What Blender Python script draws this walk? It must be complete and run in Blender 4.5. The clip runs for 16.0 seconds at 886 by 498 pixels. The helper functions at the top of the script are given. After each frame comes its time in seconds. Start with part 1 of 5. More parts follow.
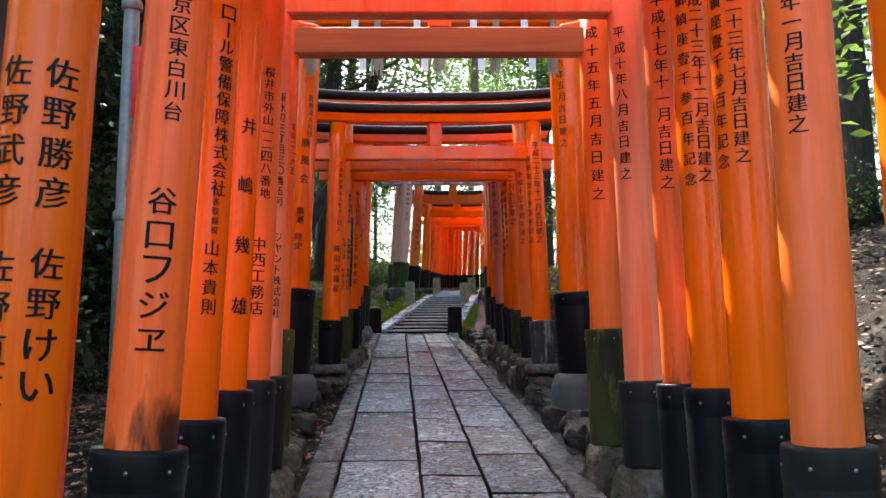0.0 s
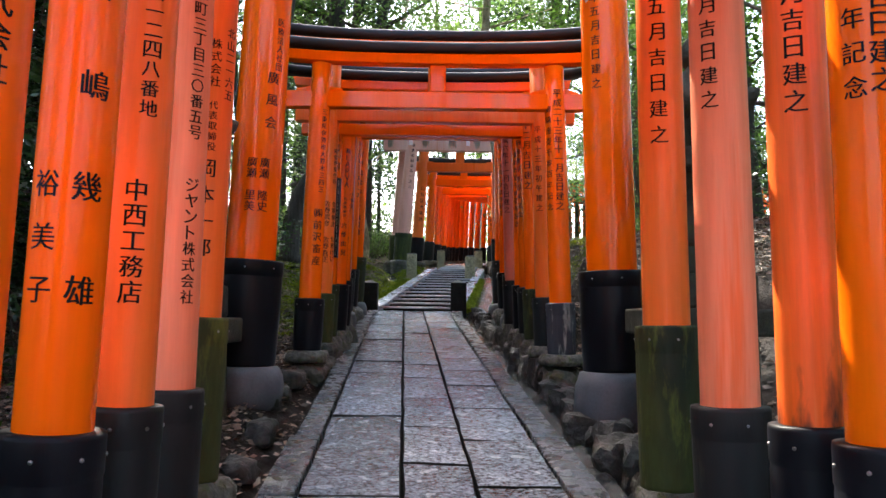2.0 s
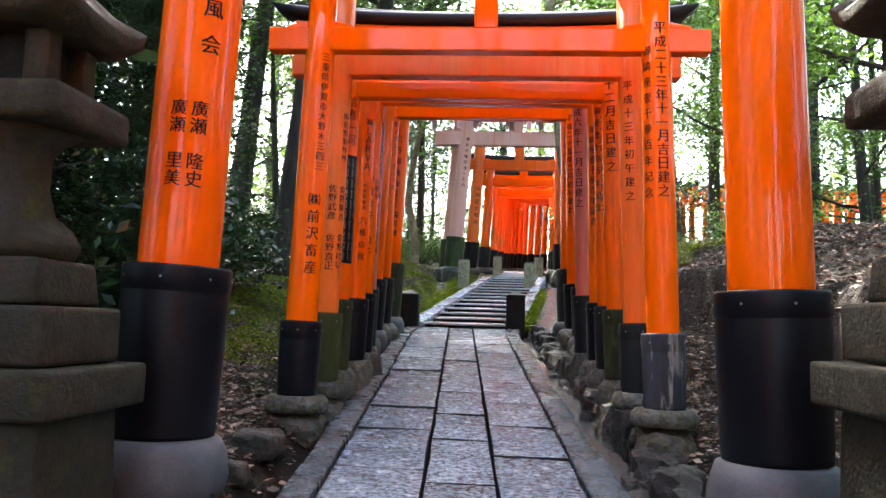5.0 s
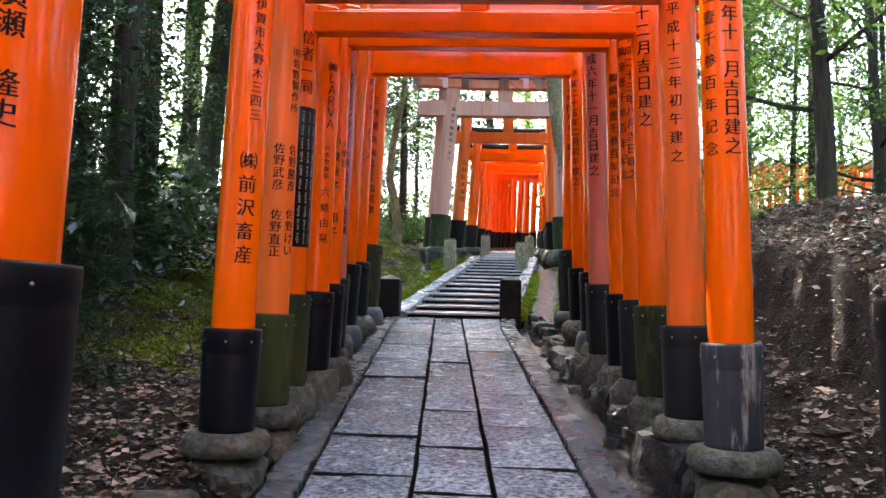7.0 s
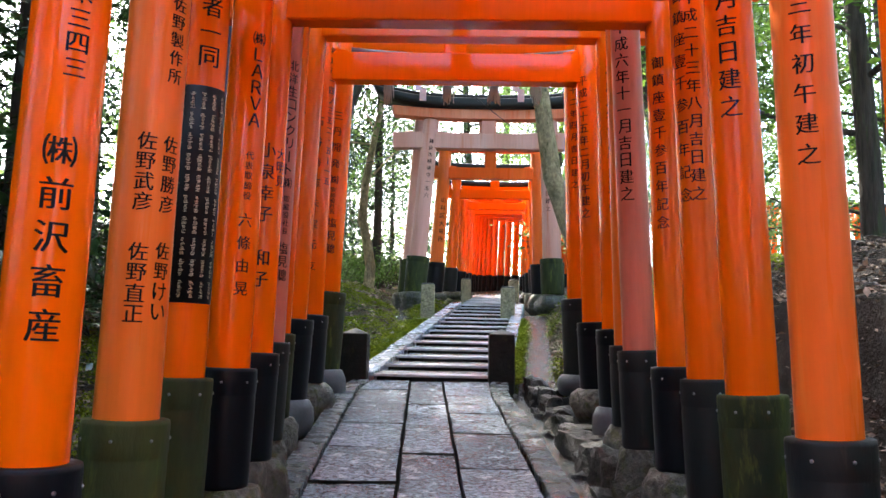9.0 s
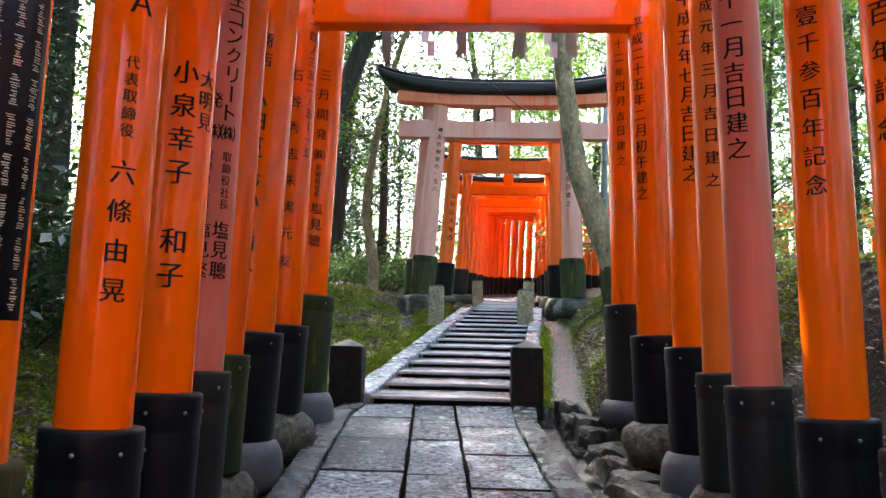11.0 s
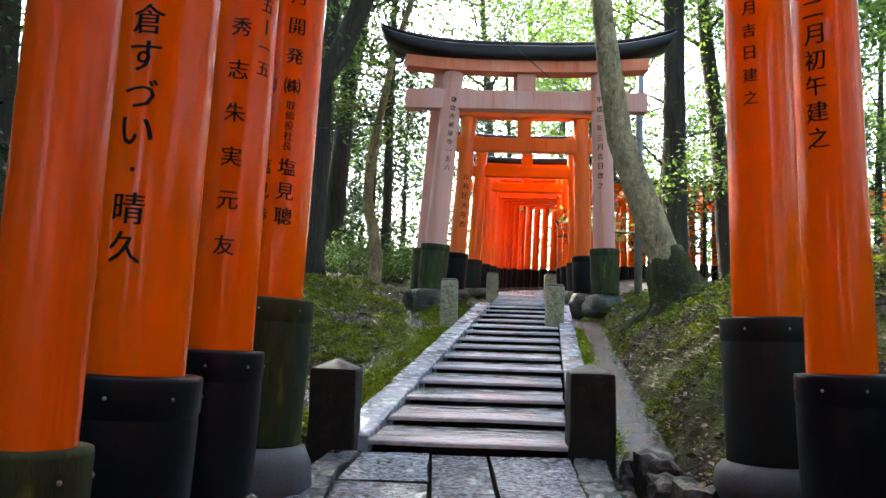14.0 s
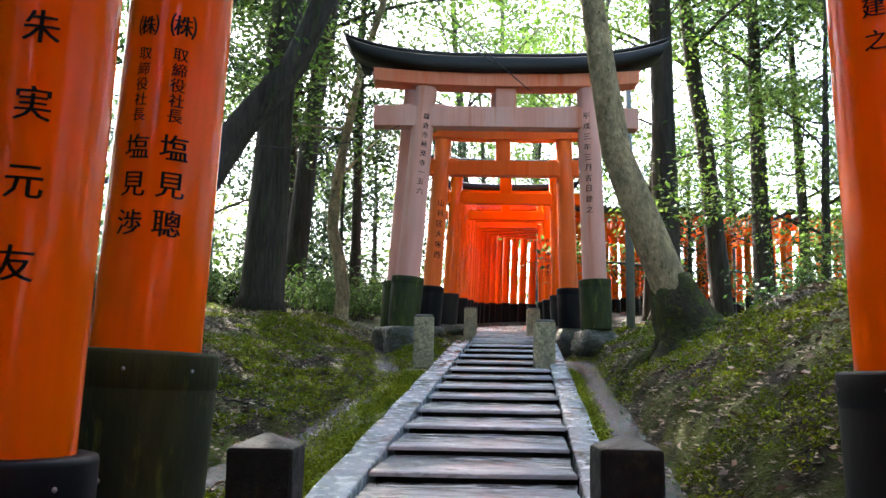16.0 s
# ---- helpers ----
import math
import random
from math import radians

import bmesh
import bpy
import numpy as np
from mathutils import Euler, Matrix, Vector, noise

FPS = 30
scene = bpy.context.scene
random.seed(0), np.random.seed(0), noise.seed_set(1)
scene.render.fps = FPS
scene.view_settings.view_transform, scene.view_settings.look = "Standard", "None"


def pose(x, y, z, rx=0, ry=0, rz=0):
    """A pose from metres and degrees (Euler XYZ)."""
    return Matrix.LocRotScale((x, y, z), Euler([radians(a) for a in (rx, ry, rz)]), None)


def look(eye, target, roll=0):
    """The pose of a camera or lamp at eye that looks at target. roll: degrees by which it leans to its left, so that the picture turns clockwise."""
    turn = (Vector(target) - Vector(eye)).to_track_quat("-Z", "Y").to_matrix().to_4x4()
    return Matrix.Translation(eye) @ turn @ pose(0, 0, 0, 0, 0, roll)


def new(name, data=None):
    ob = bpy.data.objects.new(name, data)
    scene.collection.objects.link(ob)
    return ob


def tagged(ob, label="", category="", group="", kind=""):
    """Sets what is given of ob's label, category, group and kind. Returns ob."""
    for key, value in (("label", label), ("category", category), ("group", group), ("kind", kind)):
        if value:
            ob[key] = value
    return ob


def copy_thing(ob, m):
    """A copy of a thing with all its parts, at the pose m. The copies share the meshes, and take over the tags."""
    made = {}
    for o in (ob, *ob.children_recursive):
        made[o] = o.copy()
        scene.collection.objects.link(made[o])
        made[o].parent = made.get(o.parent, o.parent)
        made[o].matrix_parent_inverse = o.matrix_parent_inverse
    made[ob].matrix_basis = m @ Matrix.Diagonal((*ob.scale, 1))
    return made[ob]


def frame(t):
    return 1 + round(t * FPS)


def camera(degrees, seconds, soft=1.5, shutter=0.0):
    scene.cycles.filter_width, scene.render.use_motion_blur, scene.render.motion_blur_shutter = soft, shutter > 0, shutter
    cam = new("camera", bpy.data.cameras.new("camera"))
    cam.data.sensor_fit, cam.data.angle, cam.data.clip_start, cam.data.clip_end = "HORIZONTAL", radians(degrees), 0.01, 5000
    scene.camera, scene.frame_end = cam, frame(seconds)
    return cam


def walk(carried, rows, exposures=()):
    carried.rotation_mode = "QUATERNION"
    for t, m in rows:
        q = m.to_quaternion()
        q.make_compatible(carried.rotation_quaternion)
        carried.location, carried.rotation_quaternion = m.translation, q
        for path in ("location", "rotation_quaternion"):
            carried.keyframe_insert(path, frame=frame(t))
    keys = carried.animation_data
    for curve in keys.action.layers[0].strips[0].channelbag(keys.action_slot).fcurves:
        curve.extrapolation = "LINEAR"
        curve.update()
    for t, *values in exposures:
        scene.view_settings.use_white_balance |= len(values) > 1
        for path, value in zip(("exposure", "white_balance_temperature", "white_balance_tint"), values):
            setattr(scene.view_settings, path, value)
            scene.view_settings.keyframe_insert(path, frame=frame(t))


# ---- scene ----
cam = camera(55.8, 16.0)
METRES, EYE, TILT, LEAN, TURN = 12.0, 1.3, -6.0, 0.0, -0.2
ROWS = [
    (0.0, 0.0, 0.0, 0.0, 0.04, 12.71, 0.17),
    (0.5, 0.0007, 0.0308, 0.0044, -0.68, 13.6, 0.6),
    (1.0, 0.004, 0.0612, 0.0114, 3.19, 12.79, -0.2),
    (1.5, 0.0041, 0.0904, 0.0159, 3.57, 12.09, -0.99),
    (2.0, 0.0044, 0.1193, 0.0223, 0.29, 10.84, -0.92),
    (2.5, 0.0079, 0.1498, 0.0269, 3.31, 10.92, -1.28),
    (3.0, 0.0096, 0.1783, 0.031, 4.42, 10.75, -1.83),
    (5.5, 0.0076, 0.3397, 0.0638, 4.18, 11.21, -2.37),
    (6.0, 0.0057, 0.3684, 0.0699, 7.43, 10.94, -2.66),
    (6.5, 0.0021, 0.3976, 0.0753, 3.77, 9.98, -1.86),
    (7.0, -0.001, 0.4267, 0.0806, 3.17, 9.74, -1.73),
    (7.5, -0.0015, 0.4598, 0.0877, 5.56, 9.7, -1.74),
    (8.0, -0.0045, 0.4956, 0.0926, 5.33, 10.22, -1.78),
    (8.5, -0.0081, 0.5337, 0.1012, 0.99, 10.48, -1.56),
    (9.0, -0.0097, 0.5696, 0.1099, 1.63, 12.68, -1.41),
    (9.5, -0.011, 0.6032, 0.1148, 2.09, 12.84, -1.42),
    (12.0, -0.023, 0.7543, 0.1448, 2.29, 12.93, -1.85),
    (12.5, -0.0277, 0.7822, 0.151, 4.29, 13.79, -2.4),
    (13.0, -0.0335, 0.8086, 0.1575, 0.9, 13.77, -1.94),
    (13.5, -0.0359, 0.8361, 0.1608, -0.8, 13.89, -1.66),
    (14.0, -0.0361, 0.8637, 0.1662, 2.33, 12.18, -2.11),
    (14.5, -0.0387, 0.8907, 0.1706, 0.76, 12.47, -1.59),
    (15.0, -0.0418, 0.9203, 0.1777, -2.1, 12.78, -1.14),
    (15.5, -0.0414, 0.9499, 0.1822, -0.78, 13.39, -0.69),
    (16.0, -0.0416, 0.9784, 0.1878, 0.67, 14.62, -1.1),
]
walk(cam, [(t, pose(0, 0, EYE, TILT, LEAN, TURN) @ pose(METRES * x, METRES * y, METRES * z, 90 + pitch, roll, yaw)) for t, x, y, z, yaw, pitch, roll in ROWS], exposures=((0.0, 3.08), (3.0, 3.5), (5.5, 3.98), (9.0, 4.0), (12.5, 3.92), (16.0, 3.58)))

# ---- world and sun ----
SUN_EL, SUN_AZ = 50.0, -26.0     # degrees; azimuth from +y towards +x
world = bpy.data.worlds.new("world")
scene.world = world
world.use_nodes = True
wn = world.node_tree.nodes
sky = wn.new("ShaderNodeTexSky")
sky.sky_type = 'NISHITA'
sky.sun_disc = False
sky.sun_elevation = radians(SUN_EL)
sky.sun_rotation = radians(SUN_AZ)
sky.air_density, sky.dust_density, sky.ozone_density = 1.0, 3.0, 0.6
wn["Background"].inputs["Strength"].default_value = 0.15
world.node_tree.links.new(sky.outputs[0], wn["Background"].inputs["Color"])
sun = new("sun", bpy.data.lights.new("sun", 'SUN'))
sun.data.energy, sun.data.angle, sun.data.color = 3.6, radians(0.53), (1.0, 0.93, 0.82)
sd = Vector((math.sin(radians(SUN_AZ)) * math.cos(radians(SUN_EL)), math.cos(radians(SUN_AZ)) * math.cos(radians(SUN_EL)), math.sin(radians(SUN_EL))))
sun.matrix_world = look(sd * 60, (0, 0, 0))

# ---- materials ----
MATS = {}


def material(name, c1, c2, c3=None, rough=(0.5, 0.7), scale=4.0, fine=40.0, stretch=(1, 1, 1), bump=0.3, depth=0.01, metal=0.0, coat=0.0, vary=0.0,
             spots=0.45, island=0.0, trans=0.0, world_space=False, spec=0.5, grains=(0.78, 1.18), crisp=0.25):
    """A surface of two colours mixed by broad noise, a third in patches, fine grain in the colour, the gloss and the relief."""
    m = bpy.data.materials.new(name)
    m.use_nodes = True
    nt = m.node_tree
    n, l = nt.nodes, nt.links
    b = n["Principled BSDF"]
    if world_space:
        geo = n.new("ShaderNodeNewGeometry")
        src = geo.outputs["Position"]
    else:
        tc = n.new("ShaderNodeTexCoord")
        src = tc.outputs["Object"]
    mp = n.new("ShaderNodeMapping")
    mp.inputs["Scale"].default_value = stretch
    l.new(src, mp.inputs["Vector"])
    vec = mp.outputs[0]
    oi = n.new("ShaderNodeObjectInfo")
    if not world_space:
        add = n.new("ShaderNodeVectorMath")
        add.operation = 'MULTIPLY_ADD'
        l.new(oi.outputs["Random"], add.inputs[0])
        add.inputs[1].default_value = (37.0, 53.0, 71.0)
        l.new(vec, add.inputs[2])
        vec = add.outputs[0]

    def nz(sc, det, rgh=0.55):
        t = n.new("ShaderNodeTexNoise")
        t.inputs["Scale"].default_value, t.inputs["Detail"].default_value, t.inputs["Roughness"].default_value = sc, det, rgh
        l.new(vec, t.inputs["Vector"])
        return t.outputs["Fac"]

    def ramp(fac, lo, hi):
        r = n.new("ShaderNodeMapRange")
        r.inputs["From Min"].default_value, r.inputs["From Max"].default_value = lo, hi
        l.new(fac, r.inputs["Value"])
        return r.outputs[0]

    def mix(fac, a, bb, mode='MIX'):
        x = n.new("ShaderNodeMix")
        x.data_type, x.blend_type = 'RGBA', mode
        for sock, v in ((x.inputs[0], fac), (x.inputs[6], a), (x.inputs[7], bb)):
            if isinstance(v, (int, float)):
                sock.default_value = v
            elif isinstance(v, tuple):
                sock.default_value = (*v, 1)
            else:
                l.new(v, sock)
        return x.outputs[2]

    broad, grain = nz(scale, 4), nz(fine, 5, 0.65)
    col = mix(ramp(broad, 0.35, 0.65), c1, c2)
    if c3:
        col = mix(ramp(nz(scale * 2.3, 5, 0.7), 1 - spots, 1.06 - spots + 0.06), col, c3)
    g = ramp(grain, 0.5 - crisp, 0.5 + crisp)
    gv = n.new("ShaderNodeMapRange")
    gv.inputs["To Min"].default_value, gv.inputs["To Max"].default_value = grains
    l.new(g, gv.inputs["Value"])
    hsv = n.new("ShaderNodeHueSaturation")
    l.new(col, hsv.inputs["Color"])
    val = gv.outputs[0]
    if vary or island:
        vr = n.new("ShaderNodeMapRange")
        w = vary or island
        vr.inputs["To Min"].default_value, vr.inputs["To Max"].default_value = 1 - w, 1 + w
        if island:
            gi = n.new("ShaderNodeNewGeometry")
            l.new(gi.outputs["Random Per Island"], vr.inputs["Value"])
        else:
            l.new(oi.outputs["Random"], vr.inputs["Value"])
        mu = n.new("ShaderNodeMath")
        mu.operation = 'MULTIPLY'
        l.new(val, mu.inputs[0])
        l.new(vr.outputs[0], mu.inputs[1])
        val = mu.outputs[0]
    l.new(val, hsv.inputs["Value"])
    l.new(hsv.outputs[0], b.inputs["Base Color"])
    rr = n.new("ShaderNodeMapRange")
    rr.inputs["From Min"].default_value, rr.inputs["From Max"].default_value = 0.3, 0.7
    rr.inputs["To Min"].default_value, rr.inputs["To Max"].default_value = rough
    l.new(nz(scale * 3, 4), rr.inputs["Value"])
    l.new(rr.outputs[0], b.inputs["Roughness"])
    b.inputs["Metallic"].default_value = metal
    b.inputs["Coat Weight"].default_value = coat
    b.inputs["Coat Roughness"].default_value = 0.12
    b.inputs["Specular IOR Level"].default_value = spec
    if bump:
        bp = n.new("ShaderNodeBump")
        bp.inputs["Strength"].default_value, bp.inputs["Distance"].default_value = bump, depth
        l.new(grain, bp.inputs["Height"])
        l.new(bp.outputs[0], b.inputs["Normal"])
    if trans:
        tr = n.new("ShaderNodeBsdfTranslucent")
        l.new(hsv.outputs[0], tr.inputs["Color"])
        ms = n.new("ShaderNodeMixShader")
        ms.inputs[0].default_value = trans
        l.new(b.outputs[0], ms.inputs[1])
        l.new(tr.outputs[0], ms.inputs[2])
        l.new(ms.outputs[0], n["Material Output"].inputs["Surface"])
    MATS[name] = m
    return m


GRAIN = (1, 1, 0.06)
material("vermilion", (0.85, 0.138, 0.002), (0.81, 0.11, 0.002), (0.7, 0.075, 0.003), rough=(0.13, 0.24), scale=2.5, fine=38, stretch=GRAIN, bump=0.12, depth=0.004, spots=0.36, spec=0.2, grains=(0.94, 1.05))
material("vermilion_bright", (0.92, 0.138, 0.001), (0.89, 0.113, 0.001), rough=(0.06, 0.13), scale=2.0, fine=38, stretch=GRAIN, bump=0.04, depth=0.003, spec=0.2, grains=(0.94, 1.05))
material("vermilion_deep", (0.76, 0.1, 0.003), (0.8, 0.13, 0.003), (0.6, 0.065, 0.003), rough=(0.13, 0.25), scale=2.5, fine=38, stretch=GRAIN, bump=0.15, depth=0.004, spec=0.2, grains=(0.94, 1.05))
material("vermilion_faded", (0.82, 0.175, 0.03), (0.8, 0.135, 0.016), (0.84, 0.19, 0.07), rough=(0.26, 0.42), scale=2.2, fine=30, stretch=GRAIN, bump=0.3, depth=0.005, spec=0.2, grains=(0.88, 1.08))
material("vermilion_dull", (0.84, 0.18, 0.02), (0.8, 0.14, 0.014), (0.8, 0.22, 0.05), rough=(0.24, 0.4), scale=2.2, fine=30, stretch=GRAIN, bump=0.25, depth=0.005, spec=0.2, grains=(0.9, 1.06))
material("vermilion_pale", (0.8, 0.275, 0.15), (0.78, 0.19, 0.08), (0.75, 0.135, 0.03), rough=(0.4, 0.6), scale=2.6, fine=30, stretch=GRAIN, bump=0.35, depth=0.006, spec=0.3, grains=(0.86, 1.08))
material("pink_weathered", (0.66, 0.35, 0.28), (0.62, 0.27, 0.2), (0.58, 0.19, 0.1), rough=(0.45, 0.65), scale=2.2, fine=30, stretch=GRAIN, bump=0.4, depth=0.006, spec=0.3, grains=(0.88, 1.08))
material("pink_dull", (0.6, 0.17, 0.11), (0.54, 0.12, 0.065), rough=(0.3, 0.45), scale=2.2, fine=30, stretch=GRAIN, bump=0.3, depth=0.005, spec=0.35, grains=(0.88, 1.08))
material("bare_wood", (0.44, 0.2, 0.085), (0.36, 0.16, 0.07), (0.3, 0.17, 0.075), rough=(0.5, 0.7), scale=2, fine=30, stretch=(0.06, 1, 1), bump=0.5, depth=0.006, spec=0.3)
material("black_paint", (0.004, 0.0042, 0.006), (0.007, 0.0075, 0.01), rough=(0.3, 0.5), scale=3, fine=30, stretch=(1, 1, 0.15), bump=0.2, depth=0.005, spec=0.13)
material("black_worn", (0.006, 0.0065, 0.007), (0.011, 0.012, 0.011), (0.03, 0.032, 0.02), rough=(0.45, 0.7), scale=5, fine=30, stretch=(1, 1, 0.2), bump=0.4, depth=0.006, spots=0.36, spec=0.25)
material("sleeve_mossy", (0.042, 0.052, 0.013), (0.015, 0.019, 0.01), (0.08, 0.09, 0.016), rough=(0.6, 0.85), scale=4, fine=26, stretch=(1, 1, 0.25), bump=0.6, depth=0.01, spec=0.2)
material("sleeve_grey", (0.022, 0.025, 0.031), (0.05, 0.052, 0.058), (0.26, 0.25, 0.22), rough=(0.5, 0.75), scale=6, fine=30, stretch=(1, 1, 0.14), bump=0.5, depth=0.008, spots=0.46, spec=0.25)
material("roof_black", (0.004, 0.004, 0.005), (0.012, 0.012, 0.012), rough=(0.35, 0.6), scale=2, fine=20, stretch=(0.2, 1, 1), bump=0.2, depth=0.005, spec=0.35)
material("ink", (0.002, 0.002, 0.002), (0.004, 0.004, 0.004), rough=(0.45, 0.55), scale=8, bump=0, spec=0.15)
material("nail", (0.3, 0.3, 0.3), (0.2, 0.19, 0.18), rough=(0.3, 0.5), metal=0.9, bump=0)
material("slab_stone", (0.28, 0.32, 0.352), (0.19, 0.22, 0.25), (0.3, 0.24, 0.175), rough=(0.08, 0.32), scale=3.2, fine=34, bump=1.0, depth=0.035, vary=0.3, spots=0.22, grains=(0.4, 1.6), crisp=0.12, spec=0.5)
material("path_kerb", (0.065, 0.075, 0.082), (0.11, 0.123, 0.134), (0.06, 0.07, 0.03), rough=(0.15, 0.4), scale=4, fine=30, bump=1.0, depth=0.03, vary=0.25, spec=0.45, grains=(0.5, 1.5), crisp=0.13)
material("mossy_bark", (0.05, 0.055, 0.018), (0.035, 0.03, 0.02), (0.085, 0.105, 0.012), rough=(0.8, 0.95), scale=4, fine=26, bump=1.0, depth=0.04, spec=0.12, spots=0.46)
material("kerb_stone", (0.26, 0.3, 0.335), (0.33, 0.37, 0.405), (0.2, 0.225, 0.2), rough=(0.12, 0.34), scale=4, fine=30, bump=1.0, depth=0.015, vary=0.2, grains=(0.6, 1.4))
material("step_stone", (0.42, 0.4, 0.4), (0.29, 0.28, 0.285), (0.2, 0.19, 0.195), rough=(0.08, 0.28), scale=5, fine=34, stretch=(0.35, 1, 1), bump=0.8, depth=0.01, vary=0.2)
material("base_stone", (0.06, 0.058, 0.044), (0.105, 0.1, 0.08), (0.055, 0.062, 0.016), rough=(0.35, 0.7), scale=6, fine=24, bump=1.0, depth=0.03, vary=0.3, spec=0.4, spots=0.5, grains=(0.55, 1.5), crisp=0.14)
material("grey_stone", (0.085, 0.09, 0.097), (0.06, 0.063, 0.068), rough=(0.4, 0.6), scale=5, fine=60, bump=0.35, depth=0.006, spec=0.35)
material("dark_stone", (0.012, 0.013, 0.011), (0.007, 0.0075, 0.007), (0.02, 0.026, 0.01), rough=(0.55, 0.85), scale=5, fine=40, bump=0.8, depth=0.012, spec=0.25)
material("lantern_stone", (0.035, 0.034, 0.024), (0.02, 0.022, 0.014), (0.035, 0.044, 0.012), rough=(0.6, 0.85), scale=4, fine=45, bump=0.9, depth=0.014, spec=0.25)
material("bollard_stone", (0.34, 0.29, 0.17), (0.22, 0.195, 0.12), (0.11, 0.115, 0.04), rough=(0.6, 0.85), scale=6, fine=36, bump=0.8, depth=0.012, spec=0.25, grains=(0.6, 1.4), crisp=0.15)
material("cap_stone", (0.1, 0.098, 0.085), (0.065, 0.066, 0.055), (0.04, 0.048, 0.02), rough=(0.5, 0.8), scale=6, fine=45, bump=0.7, depth=0.01, spec=0.3)
material("rock", (0.018, 0.017, 0.014), (0.036, 0.034, 0.028), (0.018, 0.022, 0.007), rough=(0.35, 0.7), scale=5, fine=22, bump=1.0, depth=0.03, vary=0.3, spec=0.35, grains=(0.5, 1.5), crisp=0.14)
material("bark_dark", (0.032, 0.026, 0.02), (0.055, 0.047, 0.038), (0.045, 0.055, 0.026), rough=(0.8, 0.95), scale=3, fine=22, stretch=(1, 1, 0.12), bump=0.9, depth=0.04, spec=0.2, grains=(0.6, 1.4), crisp=0.15)
material("bark_light", (0.38, 0.29, 0.16), (0.19, 0.15, 0.085), (0.06, 0.075, 0.025), rough=(0.75, 0.9), scale=7, fine=22, stretch=(1, 1, 0.6), bump=1.0, depth=0.06, spec=0.15, spots=0.42, grains=(0.5, 1.4))
# dark soil of the paving joints, also the painted shade on the step risers
material("soil_and_shade", (0.004, 0.004, 0.0035), (0.008, 0.0075, 0.006), rough=(0.8, 0.95), scale=6, fine=40, bump=0.8, depth=0.01, spec=0.1)
material("moss", (0.06, 0.085, 0.008), (0.1, 0.12, 0.012), rough=(0.85, 0.95), scale=6, fine=60, bump=1.0, depth=0.03, spec=0.1)
material("leaf_dark", (0.02, 0.045, 0.014), (0.034, 0.068, 0.02), rough=(0.16, 0.32), scale=3, fine=20, bump=0, island=0.45, trans=0.4, spec=0.65)
material("leaf_bright", (0.085, 0.15, 0.028), (0.115, 0.18, 0.036), rough=(0.35, 0.55), scale=3, fine=20, bump=0, island=0.45, trans=0.52, spec=0.35)
material("leaf_mid", (0.045, 0.1, 0.014), (0.075, 0.135, 0.02), rough=(0.35, 0.55), scale=3, fine=20, bump=0, island=0.4, trans=0.58, spec=0.3)
material("leaf_moss", (0.12, 0.155, 0.01), (0.19, 0.225, 0.016), rough=(0.8, 0.95), scale=2, fine=20, bump=0, island=0.5, trans=0.3, spec=0.1)
material("leaf_scrap", (0.09, 0.063, 0.045), (0.25, 0.19, 0.14), rough=(0.5, 0.8), scale=5, fine=20, bump=0, island=0.75, spec=0.3)
material("leaf_dead", (0.12, 0.075, 0.048), (0.28, 0.2, 0.145), rough=(0.45, 0.75), scale=5, fine=20, bump=0, island=0.7, spec=0.35)
material("straw", (0.36, 0.32, 0.24), (0.26, 0.22, 0.16), rough=(0.7, 0.9), scale=10, fine=60, stretch=(1, 1, 0.1), bump=0.5, depth=0.004)
material("paper", (0.8, 0.8, 0.78), (0.74, 0.74, 0.73), rough=(0.7, 0.8), scale=5, bump=0.1)
material("galvanised", (0.2, 0.24, 0.23), (0.16, 0.19, 0.18), rough=(0.4, 0.55), scale=6, metal=0.4, bump=0.1, depth=0.003)
material("red_sign", (0.6, 0.03, 0.02), (0.5, 0.025, 0.018), rough=(0.3, 0.5), bump=0)
material("plaque_black", (0.008, 0.008, 0.009), (0.014, 0.014, 0.014), rough=(0.3, 0.45), bump=0, spec=0.12)
material("plaque_gold", (0.6, 0.54, 0.38), (0.48, 0.42, 0.28), rough=(0.4, 0.5), bump=0)
material("water", (0.035, 0.037, 0.036), (0.05, 0.05, 0.047), rough=(0.04, 0.16), scale=3, fine=14, bump=0.8, depth=0.03, spec=0.6)
material("ledge_stone", (0.11, 0.125, 0.04), (0.16, 0.16, 0.1), (0.13, 0.165, 0.016), rough=(0.5, 0.85), scale=5, fine=30, bump=1.0, depth=0.03, vary=0.2, spec=0.25, spots=0.5, grains=(0.5, 1.5))
material("needles", (0.022, 0.052, 0.02), (0.035, 0.075, 0.026), rough=(0.35, 0.55), scale=3, fine=20, bump=0, island=0.45, trans=0.3, spec=0.35)
material("cable", (0.01, 0.01, 0.01), (0.02, 0.02, 0.02), rough=(0.5, 0.6), bump=0)


